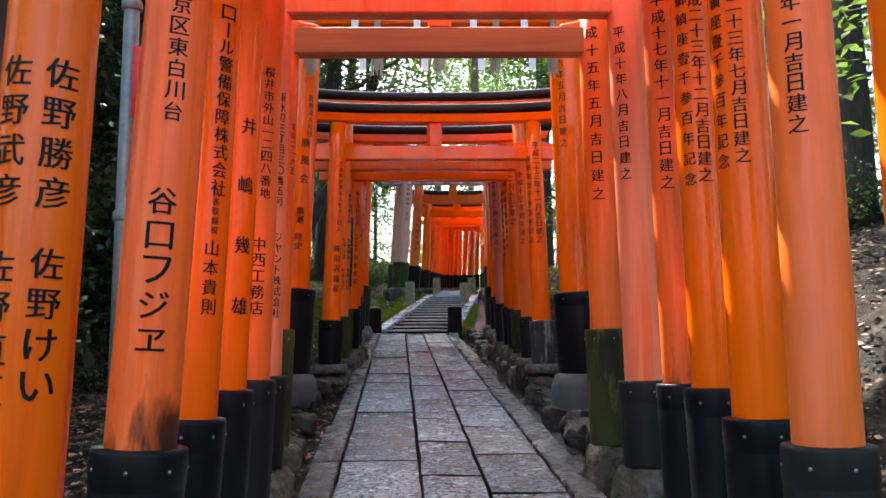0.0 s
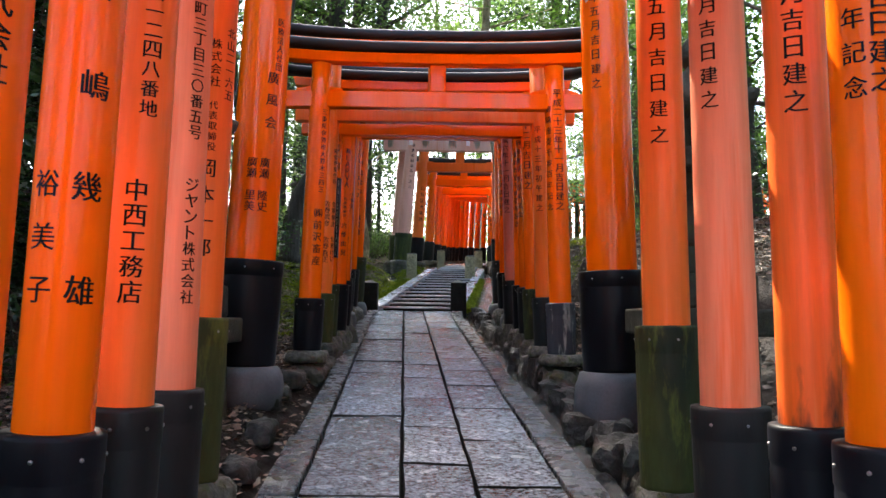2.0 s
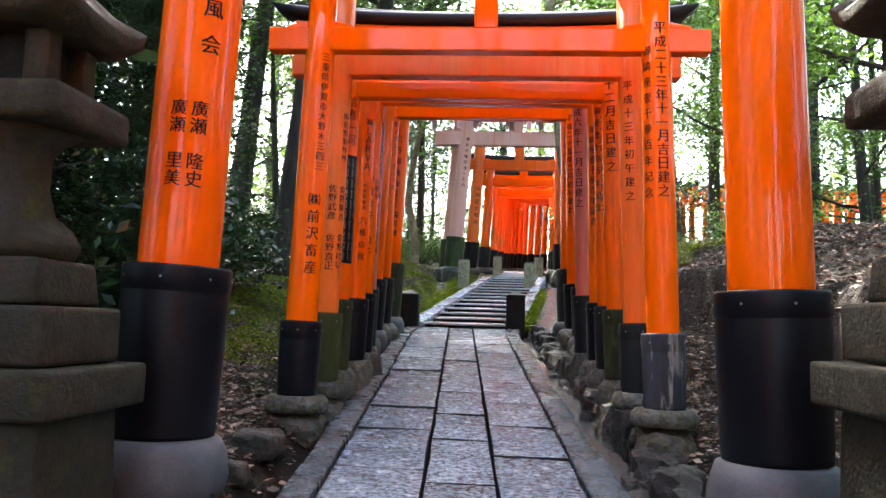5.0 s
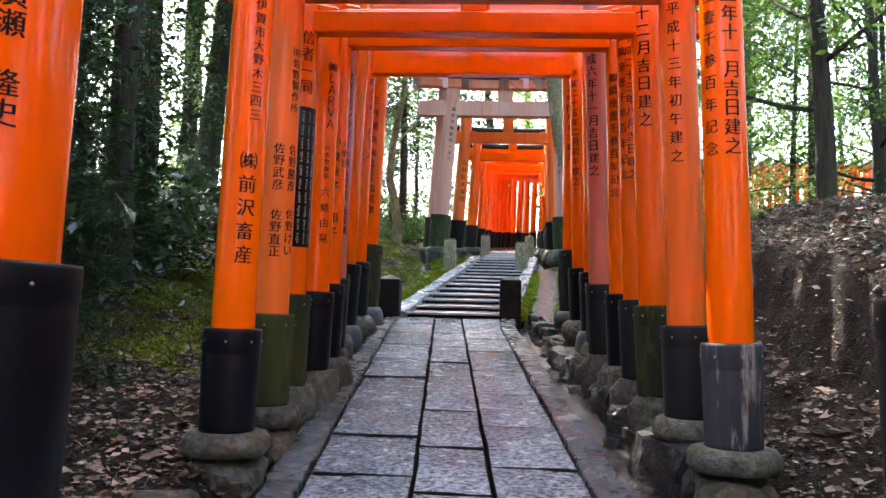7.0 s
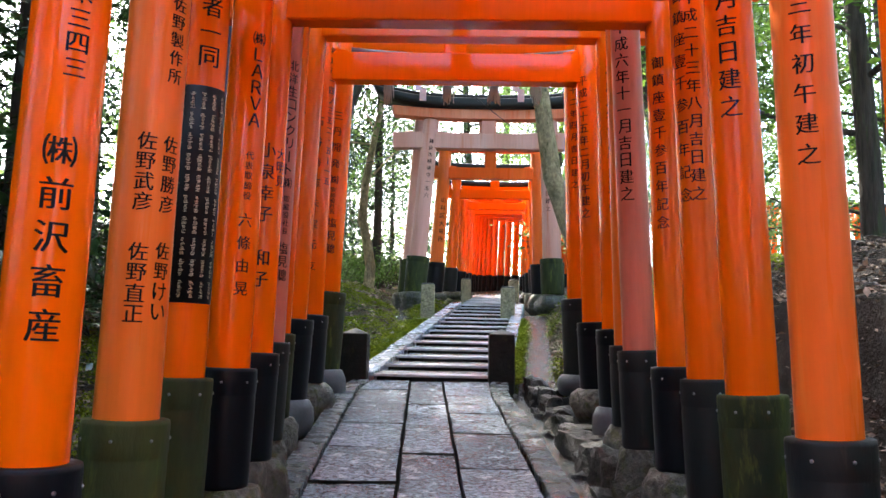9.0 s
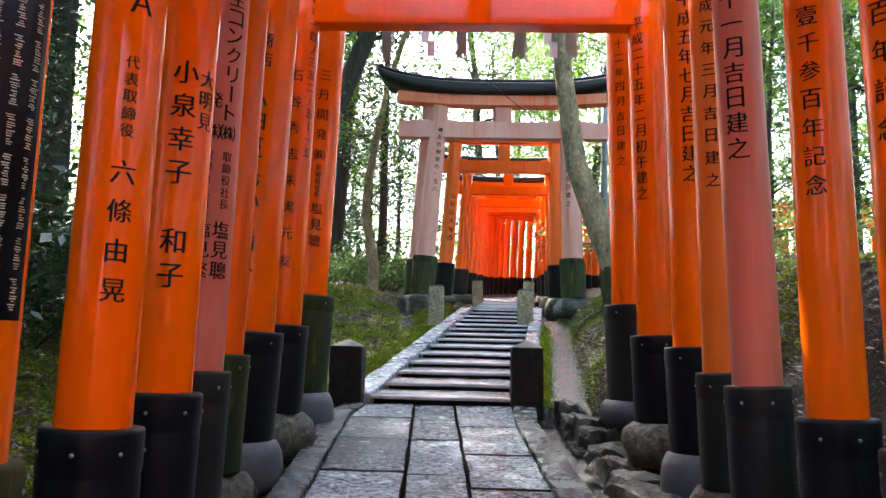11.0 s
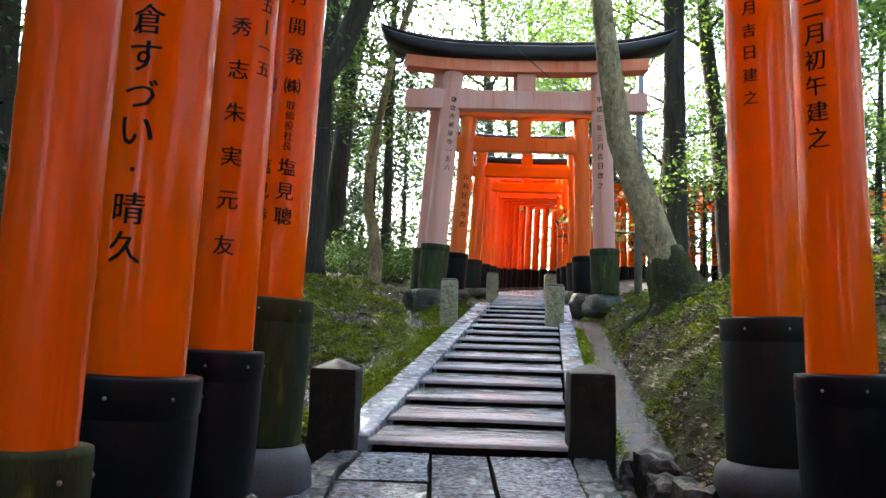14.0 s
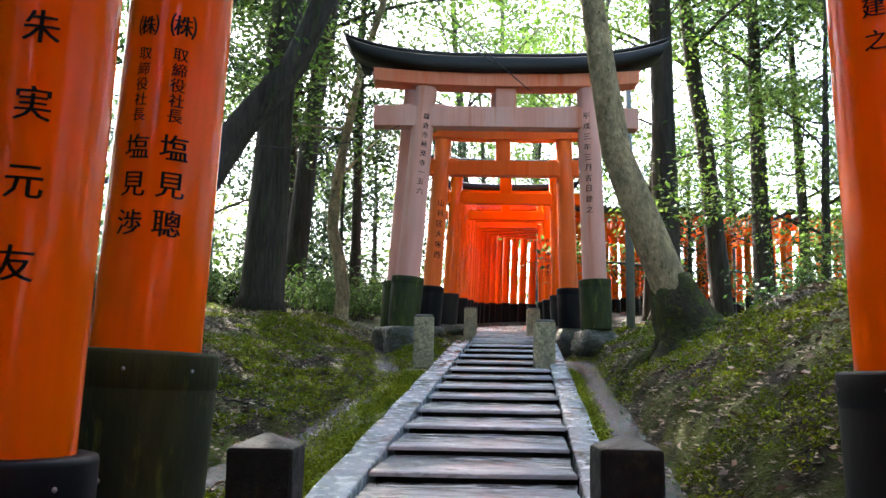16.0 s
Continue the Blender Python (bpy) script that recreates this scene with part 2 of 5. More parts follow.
def ground_material():
    m = material("forest_floor", (0.024, 0.017, 0.012), (0.013, 0.01, 0.008), (0.042, 0.031, 0.023), rough=(0.5, 0.9), scale=2.2, fine=34, bump=1.0, depth=0.05, world_space=True, spots=0.4, spec=0.12)
    nt = m.node_tree
    n, l = nt.nodes, nt.links
    hsv = [x for x in n if x.bl_idname == "ShaderNodeHueSaturation"][0]
    geo = [x for x in n if x.bl_idname == "ShaderNodeNewGeometry"][0]
    at = n.new("ShaderNodeAttribute")
    at.attribute_name = "moss"
    nt2 = n.new("ShaderNodeTexNoise")
    nt2.inputs["Scale"].default_value, nt2.inputs["Detail"].default_value = 2.2, 6
    l.new(geo.outputs["Position"], nt2.inputs["Vector"])
    ad = n.new("ShaderNodeMath")
    ad.operation = 'ADD'
    l.new(at.outputs["Fac"], ad.inputs[0])
    l.new(nt2.outputs["Fac"], ad.inputs[1])
    mr = n.new("ShaderNodeMapRange")
    mr.inputs["From Min"].default_value, mr.inputs["From Max"].default_value = 0.96, 1.16
    l.new(ad.outputs[0], mr.inputs["Value"])
    nf = n.new("ShaderNodeTexNoise")
    nf.inputs["Scale"].default_value, nf.inputs["Detail"].default_value = 30, 4
    l.new(geo.outputs["Position"], nf.inputs["Vector"])
    mc = n.new("ShaderNodeMix")
    mc.data_type = 'RGBA'
    mc.inputs[6].default_value, mc.inputs[7].default_value = (0.022, 0.029, 0.003, 1), (0.085, 0.105, 0.007, 1)
    l.new(nf.outputs["Fac"], mc.inputs[0])
    mx = n.new("ShaderNodeMix")
    mx.data_type = 'RGBA'
    l.new(mr.outputs[0], mx.inputs[0])
    l.new(hsv.outputs[0], mx.inputs[6])
    l.new(mc.outputs[2], mx.inputs[7])
    l.new(mx.outputs[2], n["Principled BSDF"].inputs["Base Color"])


ground_material()


def scuffed_material():
    """Faded paint with charred, scuffed wood showing in ragged patches near the foot of the post."""
    m = material("vermilion_scuffed", (0.86, 0.155, 0.025), (0.82, 0.115, 0.012), (0.8, 0.22, 0.07), rough=(0.3, 0.5), scale=2.2, fine=30, stretch=GRAIN, bump=0.35, depth=0.005, spec=0.3)
    n, l = m.node_tree.nodes, m.node_tree.links
    hsv = [x for x in n if x.bl_idname == "ShaderNodeHueSaturation"][0]
    tc = [x for x in n if x.bl_idname == "ShaderNodeTexCoord"][0]
    sep = n.new("ShaderNodeSeparateXYZ")
    l.new(tc.outputs["Object"], sep.inputs[0])
    mp = n.new("ShaderNodeMapping")
    mp.inputs["Scale"].default_value = (9, 9, 2.5)
    l.new(tc.outputs["Object"], mp.inputs["Vector"])
    nz = n.new("ShaderNodeTexNoise")
    nz.inputs["Scale"].default_value, nz.inputs["Detail"].default_value = 1.6, 7
    l.new(mp.outputs[0], nz.inputs["Vector"])
    ma = n.new("ShaderNodeMath")
    ma.operation = 'MULTIPLY_ADD'
    ma.inputs[1].default_value, ma.inputs[2].default_value = -1.3, 0.18
    l.new(sep.outputs["Z"], ma.inputs[0])
    ad = n.new("ShaderNodeMath")
    ad.operation = 'ADD'
    l.new(ma.outputs[0], ad.inputs[0])
    l.new(nz.outputs["Fac"], ad.inputs[1])
    mr = n.new("ShaderNodeMapRange")
    mr.inputs["From Min"].default_value, mr.inputs["From Max"].default_value = 0.55, 0.72
    l.new(ad.outputs[0], mr.inputs["Value"])
    mx = n.new("ShaderNodeMix")
    mx.data_type = 'RGBA'
    mx.inputs[7].default_value = (0.06, 0.018, 0.008, 1)
    l.new(mr.outputs[0], mx.inputs[0])
    l.new(hsv.outputs[0], mx.inputs[6])
    l.new(mx.outputs[2], n["Principled BSDF"].inputs["Base Color"])


scuffed_material()

# ---- mesh helpers ----


def part(name, bm, mat, parent=None, label="", at=None, smooth=True):
    me = bpy.data.meshes.new(name)
    if smooth:
        for f in bm.faces:
            f.smooth = True
    bm.to_mesh(me)
    bm.free()
    return share(name, me, mat, parent, label, at)


def share(name, me, mat, parent=None, label="", at=None):
    if mat and not me.materials:
        me.materials.append(MATS[mat])
    ob = new(name, me)
    ob.parent = parent
    if at is not None:
        ob.matrix_basis = at
    if label:
        ob["label"] = label
    return ob


def from_arrays(name, verts, faces, mat, smooth=False):
    me = bpy.data.meshes.new(name)
    me.from_pydata([tuple(v) for v in verts], [], [tuple(f) for f in faces])
    if smooth:
        me.polygons.foreach_set("use_smooth", [True] * len(me.polygons))
    me.materials.append(MATS[mat])
    return me


def lathe(profile, seg=28, wob=0.0, seed=0):
    """A solid of revolution from (radius, z) pairs, closed at both ends."""
    bm = bmesh.new()
    rings = []
    for r, z in profile:
        ring = []
        for i in range(seg):
            a = 2 * math.pi * i / seg
            k = 1 + wob * noise.noise((math.cos(a) * 1.3 + seed, math.sin(a) * 1.3, z * 4))
            ring.append(bm.verts.new((r * k * math.cos(a), r * k * math.sin(a), z)))
        rings.append(ring)
    for a, b in zip(rings, rings[1:]):
        for i in range(seg):
            bm.faces.new((a[i], a[(i + 1) % seg], b[(i + 1) % seg], b[i]))
    bm.faces.new(rings[0][::-1])
    bm.faces.new(rings[-1])
    return bm


def block(sx, sy, sz, bevel=0.01, segs=2, taper=1.0, z0=0.0):
    bm = bmesh.new()
    bmesh.ops.create_cube(bm, size=1.0)
    for v in bm.verts:
        k = taper if v.co.z > 0 else 1.0
        v.co = Vector((v.co.x * sx * k, v.co.y * sy * k, (v.co.z + 0.5) * sz + z0))
    if bevel:
        bmesh.ops.bevel(bm, geom=bm.edges[:], offset=bevel, segments=segs, affect='EDGES', profile=0.6)
    return bm


def flat(bm):
    for f in bm.faces:
        f.smooth = False
    return bm


def tube(points, radii, seg=8, wob=0.0):
    """A tapered tube along points."""
    bm = bmesh.new()
    rings = []
    pts = [Vector(p) for p in points]
    for i, p in enumerate(pts):
        d = (pts[min(i + 1, len(pts) - 1)] - pts[max(i - 1, 0)]).normalized()
        u = d.cross(Vector((0.31, 0.95, 0.07))).normalized()
        w = d.cross(u)
        ring = []
        for k in range(seg):
            a = 2 * math.pi * k / seg
            r = radii[i] * (1 + wob * noise.noise((p.x + math.cos(a), p.y + math.sin(a), p.z * 1.5)))
            ring.append(bm.verts.new(p + u * (r * math.cos(a)) + w * (r * math.sin(a))))
        rings.append(ring)
    for a, b in zip(rings, rings[1:]):
        for k in range(seg):
            bm.faces.new((a[k], a[(k + 1) % seg], b[(k + 1) % seg], b[k]))
    bm.faces.new(rings[0][::-1])
    bm.faces.new(rings[-1])
    bmesh.ops.recalc_face_normals(bm, faces=bm.faces[:])
    return bm


def lump(size, seed):
    """A rough broken block of stone."""
    bm = bmesh.new()
    bmesh.ops.create_icosphere(bm, subdivisions=3, radius=1.0)
    for v in bm.verts:
        q = v.co.copy()
        m = max(abs(q.x), abs(q.y), abs(q.z))
        q = q.lerp(q / m * 0.85, 0.75)
        k = 1 + 0.3 * noise.noise(q * 1.1 + Vector((seed, 0, 0))) + 0.16 * noise.noise(q * 2.6 + Vector((0, seed, 0))) + 0.06 * noise.noise(q * 7 + Vector((0, seed, 0)))
        v.co = Vector((q.x * size[0], q.y * size[1], q.z * size[2])) * k
    return bm


# ---- the lie of the land ----
STAIR_Y, TOP_Y = 15.35, 24.6


def path_z(y):
    if y < STAIR_Y:
        return 0.023 + 0.0998 * y
    if y < TOP_Y:
        return 1.56 + 0.133 * (y - STAIR_Y)
    return 2.79 + 0.085 * (y - TOP_Y)


def path_l(y):
    """The inner edge of the left kerb."""
    if y < STAIR_Y:
        return -0.37 - 0.0485 * y
    if y < TOP_Y:
        return -1.03 + (y - STAIR_Y) * 0.09
    return -0.2 + (y - TOP_Y) * 0.05


def path_r(y):
    if y < STAIR_Y:
        return 0.9925 - 0.0585 * y
    return path_l(y) + (1.27 - 0.006 * y)


def smooth(a, b, v):
    t = min(1.0, max(0.0, (v - a) / (b - a)))
    return t * t * (3 - 2 * t)


def ground_z(x, y):
    yy = min(max(y, -6.0), 45.0)
    p, l, r = path_z(yy), path_l(yy) - 0.2, path_r(yy) + 0.2
    n1 = noise.noise((x * 0.55, y * 0.55, 3.0)) * 0.13 + noise.noise((x * 2.1, y * 2.1, 7.0)) * 0.045 + noise.noise((x * 5, y * 5, 1.0)) * 0.035 + noise.noise((x * 11, y * 11, 5.0)) * 0.022
    if x < l:
        d = l - x
        h = -0.12 + 0.2 * smooth(0.0, 0.35, d) - 0.02 * smooth(0.5, 1.2, d)
        if y > 12:
            w = smooth(12, 15, y) * (1 - smooth(26, 30, y))
            c = 0.75 + 0.35 * math.sin(y * 0.55)
            h -= w * 0.2 * math.exp(-((d - c) / 0.3) ** 2)
            h += w * 0.25 * smooth(1.3, 2.6, d) - w * 0.1 * math.exp(-((d - 0.25) / 0.22) ** 2)
        h += 0.05 * smooth(1, 4, d) * d + 0.9 * smooth(6, 22, d) + 3.0 * smooth(22, 60, d)
        return p + h + n1 * smooth(0.1, 1.2, d)
    if x > r:
        d = x - r
        wide = 0.16 * smooth(14.5, 16, y)
        h = -0.3 + 0.36 * smooth(0.24 + wide * 0.5, 0.75, d)
        w = 0.75 + 0.25 * smooth(5, 9, y)
        w *= (1 - 0.72 * smooth(18.5, 23, y)) * (1 - 0.2 * smooth(14, 16.5, y))
        start = 1.0 - 0.75 * smooth(14.5, 16.5, y)
        cut = smooth(7.5, 9, y) * (1 - smooth(13.0, 14.5, y))
        h += 1.35 * w * ((1 - cut) * smooth(start, start + 1.9, d) + cut * (0.2 * smooth(0.7, 1.3, d) + 0.5 * smooth(1.35 + n1, 1.6 + n1, d) + 0.3 * smooth(1.6, 3.2, d))) + 0.35 * w * smooth(2.5, 6, d)
        h += (2.0 * (1 - smooth(12, 20, y)) + 0.4) * smooth(4, 14, d) - 1.0 * smooth(20, 26, y) * smooth(5, 12, d) + 3.0 * smooth(25, 60, d)
        return p + h + n1 * smooth(0.3, 1.2, d)
    return p - 0.16


def axis_steps(lo, near_lo, near_hi, hi, step):
    a = list(np.arange(near_lo, near_hi, step))
    g, s = near_hi, step
    while g < hi:
        a.append(g)
        s *= 1.22
        g += s
    g, s = near_lo, step
    low = []
    while g > lo:
        s *= 1.22
        g -= s
        low.append(g)
    return low[::-1] + a


def build_ground():
    xs = axis_steps(-400, -5.0, 5.0, 400, 0.075)
    ys = axis_steps(-400, 0.0, 27.0, 400, 0.095)
    verts = [(x, y, ground_z(x, y)) for y in ys for x in xs]
    nx = len(xs)
    faces = [(j * nx + i, j * nx + i + 1, (j + 1) * nx + i + 1, (j + 1) * nx + i) for j in range(len(ys) - 1) for i in range(nx - 1)]
    me = from_arrays("ground", verts, faces, "forest_floor", True)
    at = me.attributes.new("moss", 'FLOAT', 'POINT')
    vals = []
    for x, y, z in verts:
        l, r = path_l(min(y, 40)) - 0.2, path_r(min(y, 40)) + 0.2
        v = 0.12
        if x > r and 14.5 < y < 25:
            v = 0.36 * smooth(14.5, 16, y) * (1 - smooth(1.2, 3.0, x - r)) + 0.2
        elif x < l and y > 11:
            v = 0.48 * smooth(11, 15, y) * (1 - smooth(2, 7, l - x)) + 0.1
        elif x < l:
            v = 0.3 * smooth(0.8, 2.5, l - x)
        vals.append(v)
    at.data.foreach_set("value", vals)
    tagged(new("ground", me), "damp forest floor of earth, leaf litter and moss", "ground", kind="structure")


build_ground()

# ---- torii gates ----
# y, inner edge / diameter / sleeve top of the left post, the same of the right post, underside and top of the tie beam, top of the posts, paint left, right, sleeve left, right
GATES = [
    (1.85, -0.82, 0.20, 0.94, 1.02, 0.20, 0.94, 2.95, 3.11, 3.42, "vermilion_deep", "vermilion", "black_paint", "black_paint"),
    (2.50, -0.775, 0.205, 1.013, 1.036, 0.20, 1.013, 3.02, 3.18, 3.5, "vermilion_scuffed", "vermilion_faded", "black_paint", "black_worn"),
    (3.05, -0.803, 0.19, 1.051, 1.05, 0.205, 1.046, 3.06, 3.22, 3.55, "vermilion_deep", "vermilion", "black_paint", "black_paint"),
    (3.55, -0.815, 0.19, 1.127, 1.056, 0.19, 1.129, 3.1, 3.26, 3.6, "vermilion", "vermilion", "black_paint", "black_paint"),
    (3.90, -0.787, 0.17, 1.155, 1.027, 0.18, 1.132, 3.13, 3.28, 3.6, "vermilion_faded", "vermilion_scuffed", "black_worn", "black_paint"),
    (4.52, -0.851, 0.197, 1.151, 0.987, 0.21, 1.122, 3.15, 3.32, 3.65, "vermilion_pale", "vermilion_pale", "black_worn", "black_worn"),
    (5.05, -0.907, 0.19, 1.41, 0.903, 0.20, 1.405, 3.11, 3.276, 3.62, "vermilion_faded", "vermilion_faded", "sleeve_mossy", "sleeve_mossy"),
    (7.36, -1.156, 0.352, 1.814, 1.052, 0.35, 1.775, 4.2, 4.5, 4.95, "vermilion_bright", "vermilion_bright", "black_paint", "black_paint"),
    (9.02, -1.073, 0.20, 1.59, 0.99, 0.20, 1.582, 3.345, 3.495, 3.755, "vermilion_bright", "vermilion_bright", "black_paint", "sleeve_grey"),
    (9.57, -1.051, 0.20, 1.652, 0.924, 0.196, 1.645, 3.345, 3.505, 4.06, "vermilion_dull", "vermilion_dull", "sleeve_mossy", "black_worn"),
    (10.10, -1.078, 0.19, 1.761, 0.873, 0.19, 1.746, 3.33, 3.46, 3.8, "vermilion", "vermilion", "sleeve_mossy", "sleeve_mossy"),
    (10.60, -1.035, 0.19, 1.786, 0.861, 0.18, 1.784, 3.5, 3.65, 4.0, "vermilion_bright", "vermilion", "black_paint", "black_worn"),
    (11.10, -1.053, 0.197, 1.849, 0.845, 0.18, 1.825, 3.555, 3.70, 4.05, "vermilion_bright", "vermilion", "black_paint", "black_paint"),
    (11.57, -1.098, 0.18, 1.903, 0.766, 0.175, 1.9, 3.78, 3.93, 4.3, "pink_dull", "pink_dull", "black_worn", "black_worn"),
    (12.20, -1.20, 0.19, 1.96, 0.83, 0.19, 1.931, 3.98, 4.13, 4.5, "vermilion_deep", "vermilion_dull", "sleeve_mossy", "black_worn"),
    (12.90, -1.234, 0.30, 2.074, 0.866, 0.26, 2.047, 4.15, 4.32, 4.7, "vermilion_bright", "vermilion_bright", "black_paint", "black_paint"),
    (13.73, -1.262, 0.27, 2.133, 0.84, 0.25, 2.12, 4.09, 4.33, 4.72, "vermilion_bright", "vermilion_bright", "black_paint", "black_paint"),
    (14.58, -1.258, 0.34, 2.375, 0.82, 0.33, 2.354, 4.62, 4.8, 5.2, "vermilion_bright", "vermilion_bright", "sleeve_mossy", "black_worn"),
]
LEAN_L = (0.032, 0.05, 0.035, 0.03, 0.022, 0.012, 0.02, 0.036, 0.024, 0.02, 0.018, 0.02, 0.02, 0.02, 0.025, 0.034, 0.022, 0.034)
LEAN_R = (-0.02, -0.015, -0.02, -0.024, -0.025, -0.024, -0.02, -0.03, -0.032, -0.036, -0.042, -0.038, -0.03, -0.039, -0.028, -0.026, -0.031, -0.025)
NAIL = None


def nail_mesh():
    me = bpy.data.meshes.new("nail")
    bm = lathe([(0.006, 0), (0.006, 0.002), (0.004, 0.004), (0.001, 0.005)], 8)
    bm.to_mesh(me)
    bm.free()
    me.materials.append(MATS["nail"])
    return me


NAIL = nail_mesh()


def beam(length, depth, height, lift=0.0, flare=0.0, bevel=0.007, n=16):
    """A beam along x from its underside at z=0; its ends rise by lift and are cut outwards by flare."""
    bm = bmesh.new()
    rows = []
    for i in range(n + 1):
        u = -1 + 2 * i / n
        z = lift * abs(u) ** (3.2 if lift > 0.2 else 2.6)
        hx = length / 2
        row = []
        b = bevel
        for dy, dz, fl in ((-depth / 2 + b, 0, 0), (depth / 2 - b, 0, 0), (depth / 2, b, 0.1), (depth / 2, height - b, 0.9), (depth / 2 - b, height, 1), (-depth / 2 + b, height, 1), (-depth / 2, height - b, 0.9), (-depth / 2, b, 0.1)):
            row.append(bm.verts.new((u * (hx + flare * fl), dy, z + dz)))
        rows.append(row)
    for a, b in zip(rows, rows[1:]):
        for k in range(8):
            bm.faces.new((a[k], b[k], b[(k + 1) % 8], a[(k + 1) % 8]))
    bm.faces.new(rows[0])
    bm.faces.new(rows[-1][::-1])
    bmesh.ops.recalc_face_normals(bm, faces=bm.faces[:])
    return bm


def post(gate, x, y, r, z_top, z_sleeve, z_foot, lean, paint, sleeve, origin, detailed=True, boards=False):
    """One leaning post with its sleeve and base stone. x: the axis at the sleeve's top."""
    def at(z):
        return Matrix.Translation(Vector((x + lean * (z - z_sleeve), y, z)) - origin) @ Matrix.Rotation(math.atan(lean), 4, 'Y')
    h = z_top - z_sleeve
    ob = part("post", lathe([(r * 0.995, -0.25), (r, 0), (r * 0.985, h * 0.3), (r * 0.955, h * 0.65), (r * 0.92, h)], 32), paint, gate, "", at(z_sleeve))
    rs, hs = r * 1.34, z_sleeve - z_foot
    prof = [(rs * 0.93, 0), (rs * 0.94, 0.02), (rs * 0.975, hs * 0.5), (rs * 0.985, hs - 0.13), (rs * 0.975, hs - 0.115), (rs * 0.975, hs - 0.11), (rs * 1.0, hs - 0.1), (rs * 1.0, hs - 0.012), (rs * 0.985, hs), (r * 1.02, hs + 0.003)]
    bm = lathe(prof, 36, 0.012 if sleeve != "black_paint" else 0.003, x * 7)
    if boards:
        for v in bm.verts:
            a = math.atan2(v.co.y, v.co.x)
            k = 1 - 0.035 * abs(math.cos(a * 7)) ** 12
            v.co.x *= k
            v.co.y *= k
    sl = part("sleeve", bm, sleeve, gate, "", at(z_foot))
    if detailed:
        for k in range(7):
            a = 2 * math.pi * (k + 0.35) / 7
            m = Matrix.Rotation(a, 4, 'Z') @ Matrix.Translation((rs * 0.997, 0, hs - 0.115 + 0.06)) @ Matrix.Rotation(math.pi / 2, 4, 'Y')
            share("nail", NAIL, None, sl, "", m)
    return ob, at


def base_stone(gate, x, y, rs, z_foot, origin, kind, seed):
    gz = ground_z(x, y)
    h = max(0.1, z_foot - gz + 0.06)
    if kind == "cushion":
        prof = [(rs * 1.0, 0), (rs * 1.16, h * 0.12), (rs * 1.27, h * 0.45), (rs * 1.22, h * 0.78), (rs * 1.08, h * 0.97), (rs * 0.9, h + 0.004)]
        bm, mat = lathe(prof, 32, 0.01, seed), "grey_stone"
    elif kind == "disc":
        part("footing", lump((rs * 1.45, rs * 1.5, h * 0.5), seed), "base_stone", gate, "", Matrix.Translation(Vector((x, y, z_foot - h * 0.5 - 0.1)) - origin), smooth=False)
        h = 0.1
        prof = [(rs * 1.4, 0), (rs * 1.5, h * 0.3), (rs * 1.47, h * 0.7), (rs * 1.32, h), (rs * 0.9, h + 0.003)]
        bm, mat = lathe(prof, 30, 0.14, seed), "base_stone"
    else:
        prof = [(rs * 1.05, 0), (rs * 1.3, h * 0.25), (rs * 1.36, h * 0.55), (rs * 1.24, h * 0.85), (rs * 1.02, h), (rs * 0.8, h + 0.003)]
        bm, mat = lathe(prof, 26, 0.5, seed), "base_stone"
    part("base_stone", bm, mat, gate, "", Matrix.Translation(Vector((x, y, z_foot - h)) - origin))


def top_beams(gate, xl, xr, y, nuki, post_top, paint, origin, thick, wide=1.0, nuki_paint=None, roof=False):
    """Tie beam with wedges, strut, lintel and black cap over two posts whose axes stand at xl and xr."""
    cx, w = (xl + xr) / 2, xr - xl
    n0, n1 = nuki
    T = lambda x, z: Matrix.Translation(Vector((x, y, z)) - origin)
    nk = part("tie_beam", beam(w + (0.62 + thick) * wide, thick * 0.75, n1 - n0), nuki_paint or paint, gate, "", T(cx, n0), smooth=False)
    for sx, xx in ((-1, xl), (1, xr)):
        for s2 in (-1, 1):
            bm = block(0.16 * wide, thick * 0.45, 0.05, 0.008, 1)
            for v in bm.verts:
                if v.co.x * s2 > 0 and v.co.z > 0.02:
                    v.co.z -= 0.025
            part("wedge", bm, paint, gate, "", T(xx + s2 * (thick * 0.5 + 0.08 * wide), n1 + 0.002), smooth=False)
    part("strut", block(thick * 0.95, thick * 0.55, post_top - n1 - 0.004, 0.01, 1), paint, gate, "", T(cx, n1 + 0.002), smooth=False)
    part("lintel", beam(w + 0.95 * wide, thick * 0.95, thick * 0.62, 0.05 * wide, 0.03), "vermilion_pale" if roof else paint, gate, "", T(cx, post_top + 0.001), smooth=False)
    if roof:
        zc = post_top + thick * 0.62 + 0.006
        part("cap", beam(w + 2.15, thick * 1.7, 0.22, 0.29, 0.14, 0.03, 28), "roof_black", gate, "black curved capping roof with upswept ends", T(cx, zc))
        part("ridge", beam(w + 2.3, thick * 1.25, 0.08, 0.3, 0.08, 0.02, 28), "roof_black", gate, "", T(cx, zc + 0.223))
        return
    part("cap", beam(w + 1.25 * wide, thick * 1.35, thick * 0.62, 0.1 * wide, 0.1, 0.02), "roof_black", gate, "black capping beam", T(cx, post_top + thick * 0.62 + 0.006))


PROFILE = ((-0.25, 0.995), (0.0, 1.0), (0.3, 0.985), (0.65, 0.955), (1.0, 0.92))


